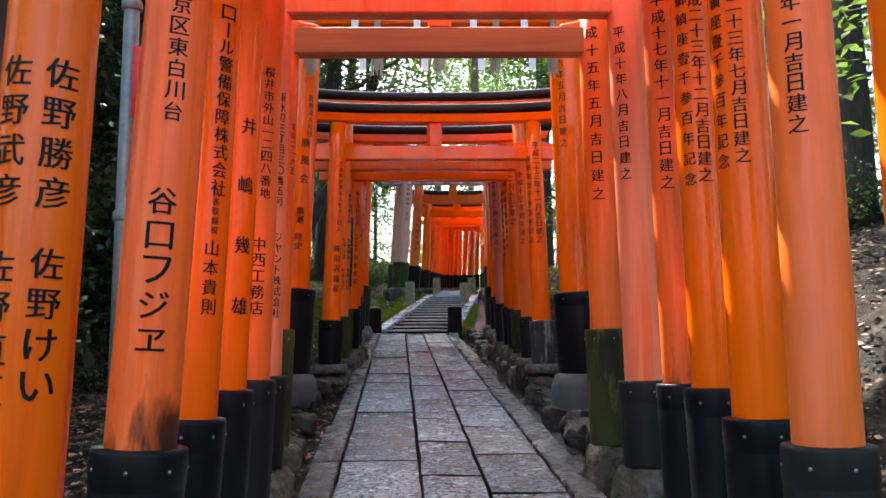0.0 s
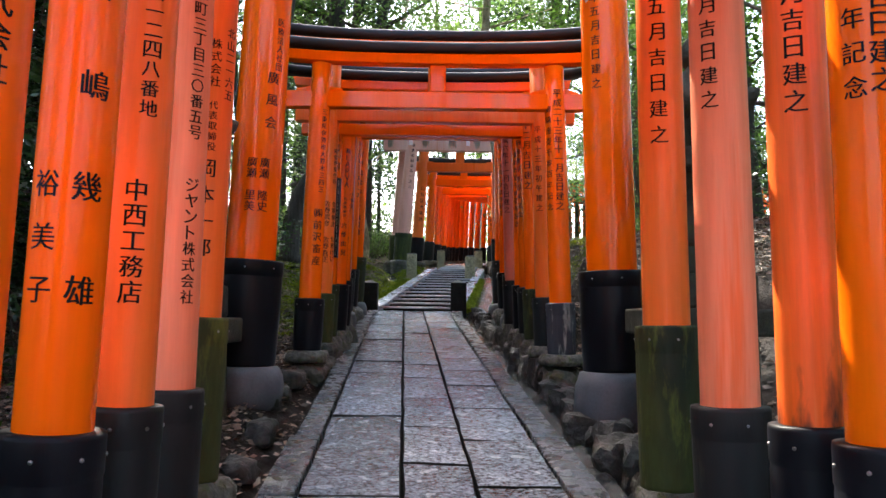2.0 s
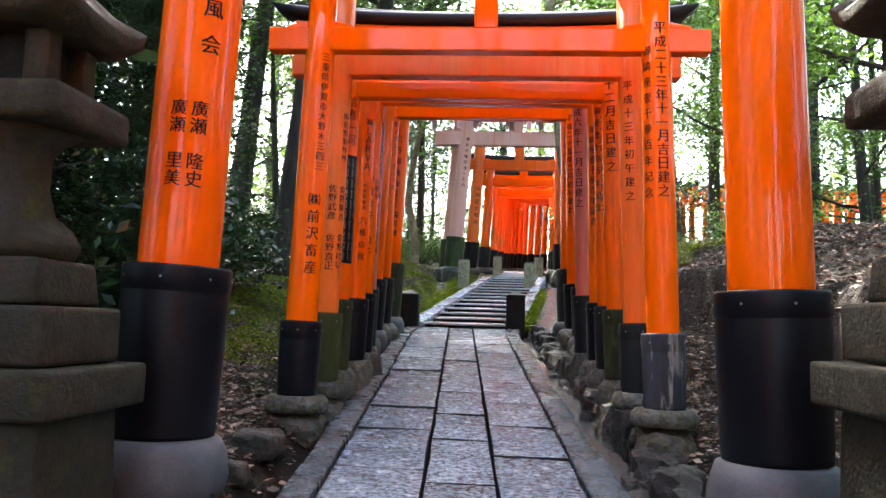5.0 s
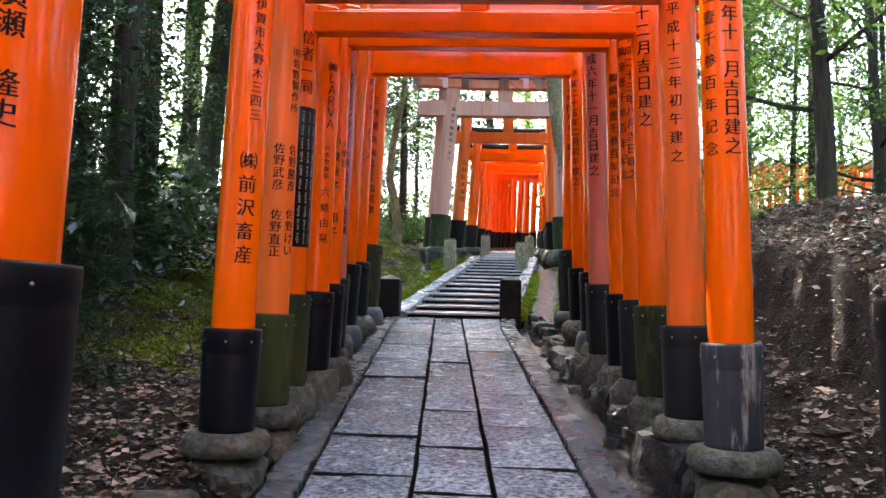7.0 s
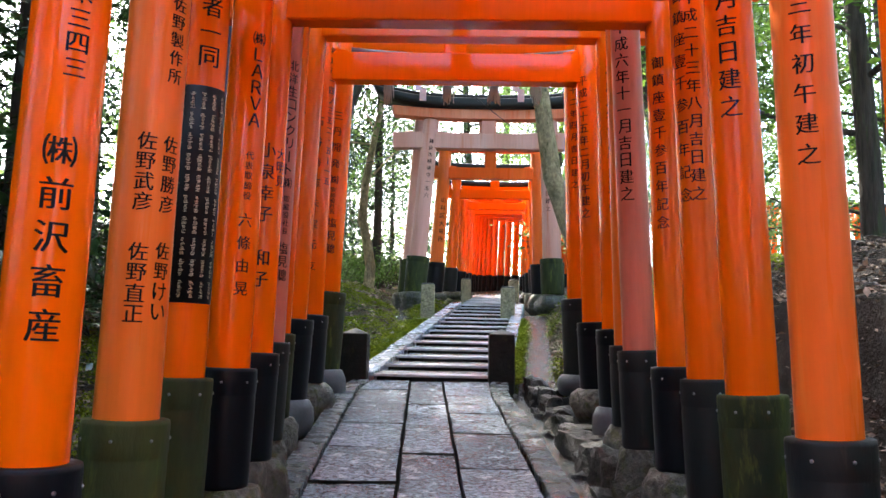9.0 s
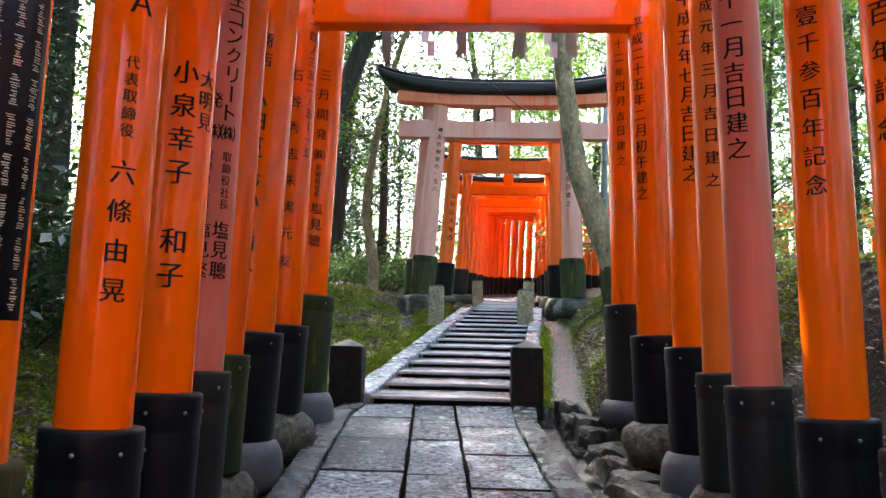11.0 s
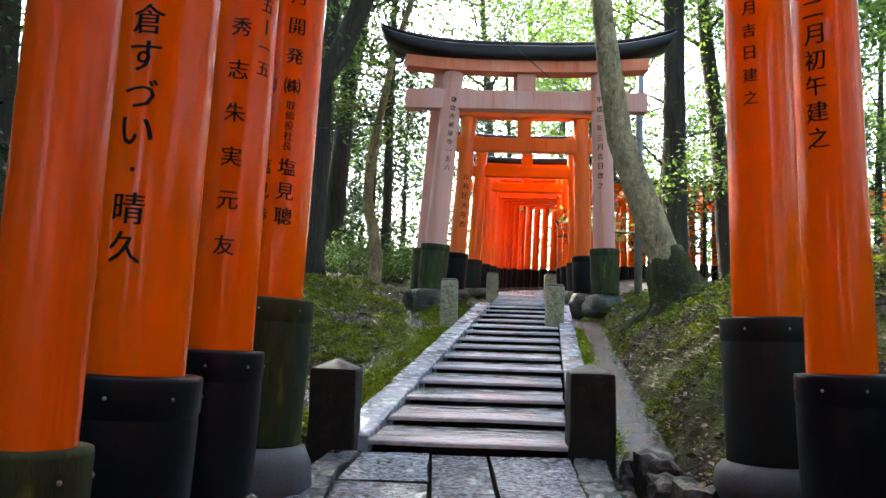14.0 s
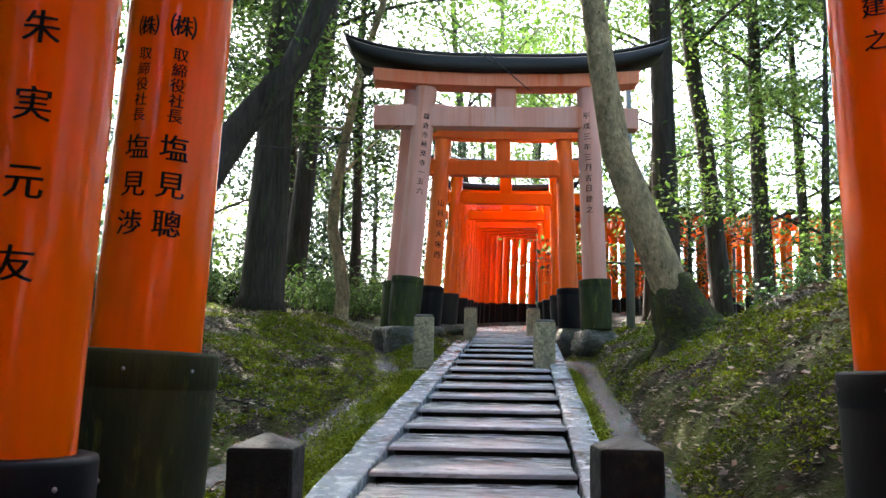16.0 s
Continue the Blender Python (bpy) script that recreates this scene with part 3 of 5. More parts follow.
def write_column(owner, s, size, pitch, r0, h, az, z_bottom, label=""):
    """A column of characters bent round a tapering post of radius r0 and height h, facing az (radians from -y towards +x); the lowest ends at z_bottom."""
    n = len(s)
    for i, ch in enumerate(s):
        if ch == " ":
            continue
        g = glyph(ch)
        zc = z_bottom + (n - 1 - i) * pitch + size * 0.5
        if zc > h - 0.05:
            continue
        verts = []
        m = len(g[0])
        for k, (u, v) in enumerate(g[0] + g[0]):
            u += 0.018 if k < m else -0.018
            z = zc + v * size
            r = r0 * float(np.interp(z / h, [p[0] for p in PROFILE], [p[1] for p in PROFILE])) + (0.0022 if k < m else 0.0017)
            a = az + u * size / r
            verts.append((math.sin(a) * r, -math.cos(a) * r, z))
        share("character", from_arrays("character", verts, g[1] + [tuple(k + m for k in f) for f in g[1]], "ink"), None, owner)


GLYPHS = {}


def glyph(ch):
    if ch not in GLYPHS:
        cu = bpy.data.curves.new("glyph", 'FONT')
        cu.body, cu.size, cu.offset, cu.resolution_u = ch, 1.0, 0.0, 2
        ob = new("glyph", cu)
        dg = bpy.context.evaluated_depsgraph_get()
        me = bpy.data.meshes.new_from_object(ob.evaluated_get(dg))
        bm = bmesh.new()
        bm.from_mesh(me)
        xs = [v.co.x for v in bm.verts] or [0, 1]
        for k in range(1, 9):
            bmesh.ops.bisect_plane(bm, geom=bm.verts[:] + bm.edges[:] + bm.faces[:], plane_co=(min(xs) + (max(xs) - min(xs)) * k / 9, 0, 0), plane_no=(1, 0, 0))
        bm.to_mesh(me)
        bm.free()
        co = np.array([v.co[:2] for v in me.vertices]).reshape(-1, 2)
        if len(co):
            lo, hi = co.min(0), co.max(0)
            c, e = (lo + hi) / 2, max((hi - lo).max(), 0.5)
            co = (co - c) / e
            if ch == "・":
                co = co * 0.32
            if ch in "ー":
                co = np.stack([co[:, 1], -co[:, 0]], 1)
        GLYPHS[ch] = ([tuple(v) for v in co], [tuple(p.vertices) for p in me.polygons])
        bpy.data.objects.remove(ob)
        bpy.data.curves.remove(cu)
        bpy.data.meshes.remove(me)
    return GLYPHS[ch]


# gate index, side, facing in degrees, foot of the column (z), pitch, character size, characters
WRITING = [
    (0, 'L', -15, 1.18, 0.086, 0.068, "佐野直正"), (0, 'L', 42, 1.19, 0.086, 0.068, "佐野けい"), (0, 'L', -15, 1.6, 0.088, 0.07, "佐野武彦"), (0, 'L', 42, 1.6, 0.088, 0.07, "佐野勝彦"),
    (1, 'L', 20, 1.285, 0.101, 0.08, "谷口フジヱ"), (1, 'L', 24, 1.97, 0.066, 0.056, "京都市左京区東白川台"),
    (2, 'L', 40, 1.42, 0.07, 0.056, "山本貴則"), (2, 'L', 46, 1.85, 0.066, 0.058, "ロール警備保障株式会社"), (2, 'L', 42, 1.71, 0.034, 0.028, "代表取締役"),
    (3, 'L', 45, 1.44, 0.255, 0.072, "井嶋幾雄"), (3, 'L', -15, 1.44, 0.13, 0.066, "裕美子"),
    (4, 'L', 18, 1.45, 0.073, 0.064, "中西工務店"), (4, 'L', 30, 1.99, 0.058, 0.05, "桜井市外山一二四八番地"),
    (5, 'L', 48, 1.46, 0.058, 0.05, "ジャント株式会社"), (5, 'L', -17, 1.46, 0.088, 0.045, "笠原野富幸"), (5, 'L', 48, 2.06, 0.058, 0.05, "垂水町三丁目三〇番五号"),
    (6, 'L', 14, 1.67, 0.112, 0.075, "岡本一郎"), (6, 'L', 64, 2.35, 0.055, 0.045, "北山二一六五"), (6, 'L', 22, 2.4, 0.055, 0.045, "株式会社"), (6, 'L', 22, 2.12, 0.045, 0.036, "代表取締役"),
    (7, 'L', 31, 2.15, 0.077, 0.07, "廣瀬 隆史"), (7, 'L', 2, 2.15, 0.077, 0.068, "廣瀬 里美"), (7, 'L', 38, 2.74, 0.16, 0.085, "廣風会"), (7, 'L', 50, 3.16, 0.065, 0.055, "医療法人社団"),
    (8, 'L', 31, 1.89, 0.108, 0.08, "㈱前沢畜産"), (8, 'L', 40, 2.55, 0.065, 0.052, "三重県伊賀市大野木三四三"),
    (9, 'L', 18, 1.95, 0.064, 0.058, "佐野直正"), (9, 'L', 64, 1.96, 0.064, 0.055, "佐野けい"), (9, 'L', 18, 2.3, 0.064, 0.058, "佐野武彦"), (9, 'L', 64, 2.3, 0.064, 0.056, "佐野勝彦"), (9, 'L', 60, 2.72, 0.06, 0.05, "㈲佐野製作所"),
    (10, 'L', 34, 2.95, 0.1, 0.08, "信者一同"),
    (11, 'L', 34, 2.1, 0.1, 0.06, "六條由晃"), (11, 'L', 34, 2.52, 0.045, 0.035, "代表取締役"), (11, 'L', 40, 2.85, 0.075, 0.06, "㈱ＬＡＲＶＡ"),
    (12, 'L', 21, 2.17, 0.108, 0.078, "小泉幸子 和子"), (12, 'L', 66, 2.68, 0.07, 0.058, "大明見"),
    (13, 'L', 46, 2.24, 0.075, 0.066, "塩見聰"), (13, 'L', 2, 2.24, 0.075, 0.06, "塩見繁"), (13, 'L', 48, 2.5, 0.045, 0.038, "取締役社長"), (13, 'L', 2, 2.5, 0.045, 0.036, "取締役社長"), (13, 'L', 46, 2.76, 0.075, 0.062, "北洋生コンクリート㈱"), (13, 'L', 8, 2.76, 0.12, 0.06, "発㈱"),
    (15, 'L', 2, 2.38, 0.108, 0.088, "小田倉すづい・晴久"), (15, 'L', 6, 3.48, 0.11, 0.085, "商店"),
    (16, 'L', 14, 2.49, 0.17, 0.075, "石谷秀志朱実元友"), (16, 'L', 58, 3.2, 0.085, 0.06, "和泉市一四ノ三五二・五ー一五"),
    (17, 'L', 27, 2.72, 0.12, 0.085, "塩見聰"), (17, 'L', -12, 2.72, 0.12, 0.08, "塩見渉"), (17, 'L', 24, 3.08, 0.05, 0.045, "取締役社長"), (17, 'L', -14, 3.08, 0.05, 0.042, "取締役社長"), (17, 'L', 24, 3.36, 0.15, 0.08, "三丹開発㈱"), (17, 'L', -14, 3.36, 0.12, 0.07, "ト㈱"),
    (1, 'R', -36, 1.93, 0.063, 0.056, "平成二十一年一月吉日建之"), (2, 'R', -23, 1.96, 0.063, 0.055, "平成二十三年七月吉日建之"), (2, 'R', -66, 1.95, 0.076, 0.055, "御鎮座壹千参百年記念"),
    (3, 'R', -6, 1.99, 0.07, 0.06, "平成二十三年十二月吉日建之"), (3, 'R', -46, 1.98, 0.088, 0.056, "御鎮座壹千参百年記念"),
    (4, 'R', -25, 2.03, 0.08, 0.064, "平成十七年十一月吉日建之"), (5, 'R', -37, 2.2, 0.088, 0.064, "平成十年八月吉日建之"), (6, 'R', -20, 2.18, 0.112, 0.075, "平成十五年五月吉日建之"),
    (7, 'R', -34, 3.06, 0.104, 0.07, "平成六年五月吉日建之"),
    (8, 'R', 7, 2.42, 0.086, 0.074, "平成二十三年十一月吉日建之"), (8, 'R', -50, 2.42, 0.1, 0.062, "御鎮座壹千参百年記念"),
    (9, 'R', -26, 2.48, 0.096, 0.065, "平成十三年初午建之"), (10, 'R', -25, 2.78, 0.105, 0.08, "平成五年十二月吉日建之"),
    (11, 'R', -14, 2.55, 0.08, 0.06, "平成二十三年八月吉日建之"), (11, 'R', -52, 2.55, 0.1, 0.06, "御鎮座壹千参百年記念"), (12, 'R', -35, 2.5, 0.09, 0.062, "御鎮座壹千参百年記念"),
    (13, 'R', -30, 2.72, 0.095, 0.078, "平成六年十一月吉日建之"), (14, 'R', -26, 2.74, 0.1, 0.06, "平成元年三月吉日建之"),
    (15, 'R', -17, 2.9, 0.105, 0.085, "平成五年七月吉日建之"), (16, 'R', -42, 2.96, 0.1, 0.078, "平成二十五年二月初午建之"), (17, 'R', -34, 3.36, 0.11, 0.066, "平成二十二年四月吉日建之"),
]
LABELS = {"vermilion_dull": "dull matt orange wooden torii gate over the path", "vermilion_scuffed": "faded orange wooden torii gate, scuffed dark at the foot", "vermilion_bright": "glossy bright vermilion wooden torii gate over the path", "vermilion": "vermilion wooden torii gate with black inscriptions", "vermilion_deep": "deep red-orange wooden torii gate over the path",
          "vermilion_faded": "faded orange wooden torii gate with worn paint", "vermilion_pale": "pale salmon weathered wooden torii gate", "pink_dull": "dull pink weathered wooden torii gate", "pink_weathered": "tall bleached pink torii gate above the steps"}


def build_gate(i):
    (y, il, dl, sl, ir, dr, sr, n0, n1, top, pl, pr, ml, mr) = GATES[i]
    o = Vector((0, y, path_z(y)))
    g = new("torii_gate")
    g.location = o
    tagged(g, LABELS[pl], "torii gate", "torii gates along the path")
    zf = path_z(y) + 0.2
    xl, xr = il - dl / 2, ir + dr / 2
    posts = {}
    for side, x, d, s, lean, paint, sm in (('L', xl, dl, sl, LEAN_L[i], pl, ml), ('R', xr, dr, sr, LEAN_R[i], pr, mr)):
        foot = zf + (0.12 if i == 7 else 0.0)
        posts[side], at = post(g, x, y, d / 2, top, s, foot, lean, paint, sm, o)
        kind = "cushion" if i in (7, 15, 17) else "disc" if i in (8, 9) else "boulder"
        base_stone(g, x + lean * (foot - s), y, d / 2 * 1.3, foot, o, kind, i * 3.1 + x)
    thick = 0.3 if i == 7 else 0.2 if i in (15, 16, 17) else 0.155
    top_beams(g, xl + LEAN_L[i] * (n0 - sl), xr + LEAN_R[i] * (n0 - sr), y, (n0, n1), top, pl, o, thick, 1.5 if i == 7 else 0.85, "bare_wood" if i == 6 else None)
    for gi, side, az, zb, pitch, size, s in WRITING:
        if gi == i:
            z_s, d = (sl, dl) if side == 'L' else (sr, dr)
            write_column(posts[side], s, size, pitch, d / 2, top - z_s, radians(az), zb - z_s)
    return g, posts


POSTS = {}
for i in range(len(GATES)):
    POSTS[i] = build_gate(i)[1]


def donor_plaque():
    """The black plate of small gilt names on a post."""
    y, il, dl, sl = GATES[10][:4]
    r, az, wid, z0, z1 = dl / 2 * 0.985, radians(28), 0.2, 2.04 - sl, 2.87 - sl
    bm = bmesh.new()
    n = 14
    grid = []
    for k in range(n + 1):
        a = az + (k / n - 0.5) * wid / r
        grid.append([bm.verts.new((math.sin(a) * rr, -math.cos(a) * rr, z)) for rr, z in ((r, z0), (r + 0.007, z0), (r + 0.007, z1), (r, z1))])
    for a, b in zip(grid, grid[1:]):
        for k in range(3):
            bm.faces.new((a[k], b[k], b[k + 1], a[k + 1]))
    bm.faces.new(grid[0])
    bm.faces.new(grid[-1][::-1])
    pq = part("plaque", bm, "plaque_black", POSTS[10]['L'], "black plate with rows of small gilt names")
    verts, faces = [], []
    rng = random.Random(5)
    for row in range(10):
        for col in range(5):
            a0 = az + ((col + 0.5) / 5 - 0.5) * wid * 0.94 / r
            zc = z1 - 0.03 - row * (z1 - z0 - 0.03) / 10
            for c in range(4):
                for k in range(3):
                    w, h = rng.uniform(0.003, 0.0085), rng.uniform(0.0008, 0.0014)
                    u, v = rng.uniform(-0.002, 0.002), zc - c * 0.0165 - k * 0.0048
                    k0 = len(verts)
                    for du, dv in ((-w, -h), (w, -h), (w, h), (-w, h)):
                        a = a0 + (u + du) / r
                        verts.append((math.sin(a) * (r + 0.0085), -math.cos(a) * (r + 0.0085), v + dv))
                    faces.append((k0, k0 + 1, k0 + 2, k0 + 3))
    share("gilt_lettering", from_arrays("gilt_lettering", verts, faces, "plaque_gold"), None, pq)


donor_plaque()


def far_gate(y, xl, xr, dl, zf, sleeve_h, n0, n1, top, paint, sm, lean_l, lean_r, thick, wide, text=(), boards=False, roof=False):
    o = Vector(((xl + xr) / 2, y, zf))
    g = new("torii_gate")
    g.location = o
    tagged(g, LABELS[paint], "torii gate", "torii gates above the steps")
    zs = zf + sleeve_h
    ps = {}
    for side, x, lean in (('L', xl, lean_l), ('R', xr, lean_r)):
        ps[side], at = post(g, x, y, dl / 2, top, zs, zf, lean, paint, sm, o, False, boards)
        base_stone(g, x - lean * sleeve_h, y, dl / 2 * 1.3, zf, o, "boulder", y + x)
    top_beams(g, xl + lean_l * (n0 - zs), xr + lean_r * (n0 - zs), y, (n0, n1), top, paint, o, thick, wide, None, roof)
    for side, az, zb, pitch, size, s in text:
        write_column(ps[side], s, size, pitch, dl / 2, top - zs, radians(az), zb - zs)
    return g



# the gates above the steps
far_gate(24.3, -1.13, 1.645, 0.36, 3.02, 0.74, 6.06, 6.38, 6.69, "pink_weathered", "sleeve_mossy", 0.072, -0.03, 0.33, 1.55,
         [('R', -20, 4.75, 0.16, 0.1, "平成三年三月吉日建之"), ('L', 20, 5.0, 0.145, 0.095, "鎌倉市極楽寺一五六")], True, True)
far_gate(25.1, -1.34, 1.78, 0.34, 3.05, 0.72, 6.3, 6.6, 6.95, "pink_weathered", "sleeve_mossy", 0.06, -0.03, 0.3, 1.3)
far_gate(26.9, -0.84, 1.62, 0.33, 3.18, 0.72, 5.95, 6.22, 6.62, "vermilion_faded", "black_paint", 0.06, -0.03, 0.28, 1.2, [('L', 20, 4.4, 0.19, 0.12, "山科区大塚西")])
far_gate(28.6, -0.52, 1.66, 0.28, 3.32, 0.62, 5.78, 6.0, 6.36, "vermilion", "black_worn", 0.045, -0.03, 0.25, 1.1)
far_gate(30.0, -0.28, 1.64, 0.24, 3.42, 0.56, 5.72, 5.9, 6.22, "vermilion_bright", "black_paint", 0.03, -0.03, 0.22, 1.0, [('R', -20, 4.5, 0.14, 0.1, "平成吉日建之")])
model = far_gate(31.0, -0.18, 1.62, 0.22, 3.5, 0.52, 5.92, 6.08, 6.38, "vermilion_deep", "black_paint", 0.03, -0.03, 0.19, 0.85)
model2 = far_gate(31.7, -0.1, 1.7, 0.22, 3.55, 0.55, 6.0, 6.16, 6.46, "vermilion", "black_paint", 0.03, -0.03, 0.19, 0.85)
gx, gy, heading = 0.85, 32.3, 0.0
for k in range(48):
    turn = 0.067 if k < 19 else (0.027 if k < 25 else -0.004)
    heading += turn
    step = 0.41 if k < 24 else 0.6
    gx += step * math.sin(heading)
    gy += step * math.cos(heading)
    lift = 3.6 + 0.036 * k - 0.024 * max(0, k - 18)
    copy_thing((model, model2)[k % 2], Matrix.Translation((gx, gy, lift)) @ Matrix.Rotation(-heading, 4, 'Z'))
FAR_END = (gx, gy, heading)

# ---- straw tassels and paper streamers on ropes ----


def tassel_rope(y, z, xs, x0, x1, length, papers):
    g = new("straw_rope")
    g.location = (0, y, z)
    tagged(g, "straw rope with hanging straw tassels and white paper", "rope", "straw ropes on gates")
    n = 14
    pts = [(x0 + (x1 - x0) * i / n, 0, -0.06 * (1 - (2 * i / n - 1) ** 2)) for i in range(n + 1)]
    part("rope", tube(pts, [0.022] * (n + 1), 8, 0.3), "straw", g)
    rng = random.Random(int(y * 10))
    for x in xs:
        bm = bmesh.new()
        for k in range(46):
            a, q = rng.uniform(0, 6.28), rng.uniform(0.2, 1.0)
            top = Vector((x + 0.012 * math.cos(a), 0.012 * math.sin(a), -0.05))
            end = Vector((x + 0.06 * q * math.cos(a), 0.05 * q * math.sin(a), -length * rng.uniform(0.75, 1.05)))
            merge_strip(bm, top, (top + end) / 2 + Vector((rng.uniform(-.01, .01), 0, 0)), end, 0.004)
        part("tassel", bm, "straw", g)
    for x in papers:
        bm = bmesh.new()
        w = 0.06
        cx, z0 = x, -0.06
        for k in range(4):
            h = length * 0.24
            q = [bm.verts.new((cx + dx, 0.004 * k + dy, zz)) for dx, dy, zz in ((-w / 2, 0, z0), (w / 2, 0.01, z0), (w / 2, 0.01, z0 - h), (-w / 2, 0, z0 - h))]
            q2 = [bm.verts.new((v.co.x, v.co.y + 0.002, v.co.z)) for v in q]
            bm.faces.new(q)
            bm.faces.new(q2[::-1])
            for e in range(4):
                bm.faces.new((q[e], q2[e], q2[(e + 1) % 4], q[(e + 1) % 4]))
            cx += w * 0.55 * (1 if k % 2 == 0 else -1) + 0.012
            z0 -= h * 0.82
        part("paper_streamer", bm, "paper", g, "white folded paper streamer", smooth=False)


def merge_strip(bm, a, b, c, w):
    side = Vector((w, w * 0.6, 0))
    vs = [bm.verts.new(p + s) for p in (a, b, c) for s in (-side, side)]
    bm.faces.new((vs[0], vs[1], vs[3], vs[2]))
    bm.faces.new((vs[2], vs[3], vs[5], vs[4]))


tassel_rope(7.12, 4.3, (-1.13, -0.55, 0.0, 0.5, 1.0), -1.25, 1.15, 0.62, (-0.75, -0.2, 0.3, 0.75))
tassel_rope(14.4, 4.62, (-0.85, -0.3, 0.12, 0.5), -1.2, 0.85, 0.5, (-0.6, 0.3))

# ---- paving, kerbs and steps ----


def slab_mesh(name, corners, z_of, thick, mat, bevel, rng, bumpy=0.004, edge=None):
    """A stone slab with four plan corners on a sloping bed, with worn edges."""
    bm = bmesh.new()
    c = sum((Vector((x, y)) for x, y in corners), Vector((0, 0))) / 4
    top, shoulder, low = [], [], []
    n = 4
    ring = []
    for i in range(4):
        a, b = Vector(corners[i]), Vector(corners[(i + 1) % 4])
        for k in range(n):
            q = a.lerp(b, k / n)
            nrm = (q - c).normalized()
            ring.append(q + nrm * rng.uniform(-1, 0.6) * bumpy)
    for q in ring:
        d = (c - q).normalized() * bevel
        z = z_of(q.x, q.y)
        top.append(bm.verts.new((q.x + d.x - c.x, q.y + d.y - c.y, z + rng.uniform(-1, 1) * 0.0015 - z_of(c.x, c.y))))
        shoulder.append(bm.verts.new((q.x - c.x, q.y - c.y, z - bevel * 0.8 - z_of(c.x, c.y))))
        low.append(bm.verts.new((q.x - c.x, q.y - c.y, z - thick - z_of(c.x, c.y))))
    mid = bm.verts.new((0, 0, 0.002))
    m = len(ring)
    for i in range(m):
        j = (i + 1) % m
        bm.faces.new((top[i], top[j], mid))
        bm.faces.new((shoulder[i], shoulder[j], top[j], top[i]))
        bm.faces.new((low[i], low[j], shoulder[j], shoulder[i]))
    bmesh.ops.recalc_face_normals(bm, faces=bm.faces[:])
    me = bpy.data.meshes.new(name)
    for f in bm.faces:
        f.smooth = len(f.verts) == 3
    bm.to_mesh(me)
    bm.free()
    me.materials.append(MATS[mat])
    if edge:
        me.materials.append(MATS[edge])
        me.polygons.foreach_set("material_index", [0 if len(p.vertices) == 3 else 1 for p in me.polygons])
    return me, Vector((c.x, c.y, z_of(c.x, c.y)))


def build_paving():
    rng = random.Random(11)
    bed = bmesh.new()
    ys = list(np.arange(-3.0, STAIR_Y + 0.3, 0.5))
    rows = [[bed.verts.new((x, y, path_z(min(y, STAIR_Y)) - 0.055)) for x in (path_l(y) - 0.2, path_r(y) + 0.2)] for y in ys]
    for a, b in zip(rows, rows[1:]):
        bed.faces.new((a[0], a[1], b[1], b[0]))
    pv = tagged(part("paving", bed, "soil_and_shade"), "path of worn granite slabs with dark damp joints", "pavement", kind="structure")

    zf = lambda x, y: path_z(min(y, STAIR_Y)) + 0.006 * noise.noise((x * 2, y * 2, 5))
    lines = (path_l, lambda y: 0.143 - 0.0512 * y, lambda y: 0.545 - 0.0565 * y, path_r)
    joints = ((5.5, 6.4, 7.3, 8.2, 9.1, 9.8, 10.65, 11.5, 12.35, 13.13, 14.0, 14.72),
              (5.17, 6.1, 6.97, 7.95, 8.87, 9.6, 10.4, 11.35, 12.2, 13.1, 14.0),
              (4.77, 5.7, 6.65, 7.6, 8.5, 9.25, 10.06, 11.0, 11.87, 12.85, 13.6, 14.46))
    gp, gq = 0.006, 0.011
    for c in range(3):
        ys, y = [], joints[c][0] - 0.92
        while y > -3.0:
            ys.insert(0, y)
            y -= rng.uniform(0.86, 0.96)
        ys += list(joints[c]) + [STAIR_Y]
        for y, e in zip(ys, ys[1:]):
            s1, s2 = rng.uniform(-0.012, 0.012), rng.uniform(-0.012, 0.012)
            left, right = lines[c], lines[c + 1]
            corners = [(left(y) + gp, y + gq + s1), (right(y) - gp, y + gq - s1), (right(e) - gp, e - gq + s2), (left(e) + gp, e - gq - s2)]
            h = rng.uniform(-0.006, 0.007)
            me, at = slab_mesh("slab", corners, lambda x, yy: zf(x, yy) + h, 0.08, "slab_stone", 0.0065, rng, 0.008, "soil_and_shade")
            share("slab", me, None, pv, "", Matrix.Translation(at))
    for side in (-1, 1):
        y = -2.5
        while y < STAIR_Y - 0.05:
            e = min(y + rng.uniform(0.75, 1.35), STAIR_Y + (0.0 if side < 0 else 0.0))
            if STAIR_Y - e < 0.3:
                e = STAIR_Y
            w = rng.uniform(0.16, 0.2)
            if side < 0:
                xs = lambda yy: (path_l(yy) - w, path_l(yy) - 0.012)
            else:
                xs = lambda yy: (path_r(yy) + 0.012, path_r(yy) + w)
            a, b = xs(y), xs(e)
            corners = [(a[0], y + 0.008), (a[1], y + 0.008), (b[1], e - 0.008), (b[0], e - 0.008)]
            h = rng.uniform(-0.006, 0.01)
            me, at = slab_mesh("kerb", corners, lambda x, yy: zf(x, yy) + 0.008 + h, 0.2, "path_kerb", 0.012, rng, 0.009)
            share("kerb", me, None, pv, "", Matrix.Translation(at))
            y = e


build_paving()


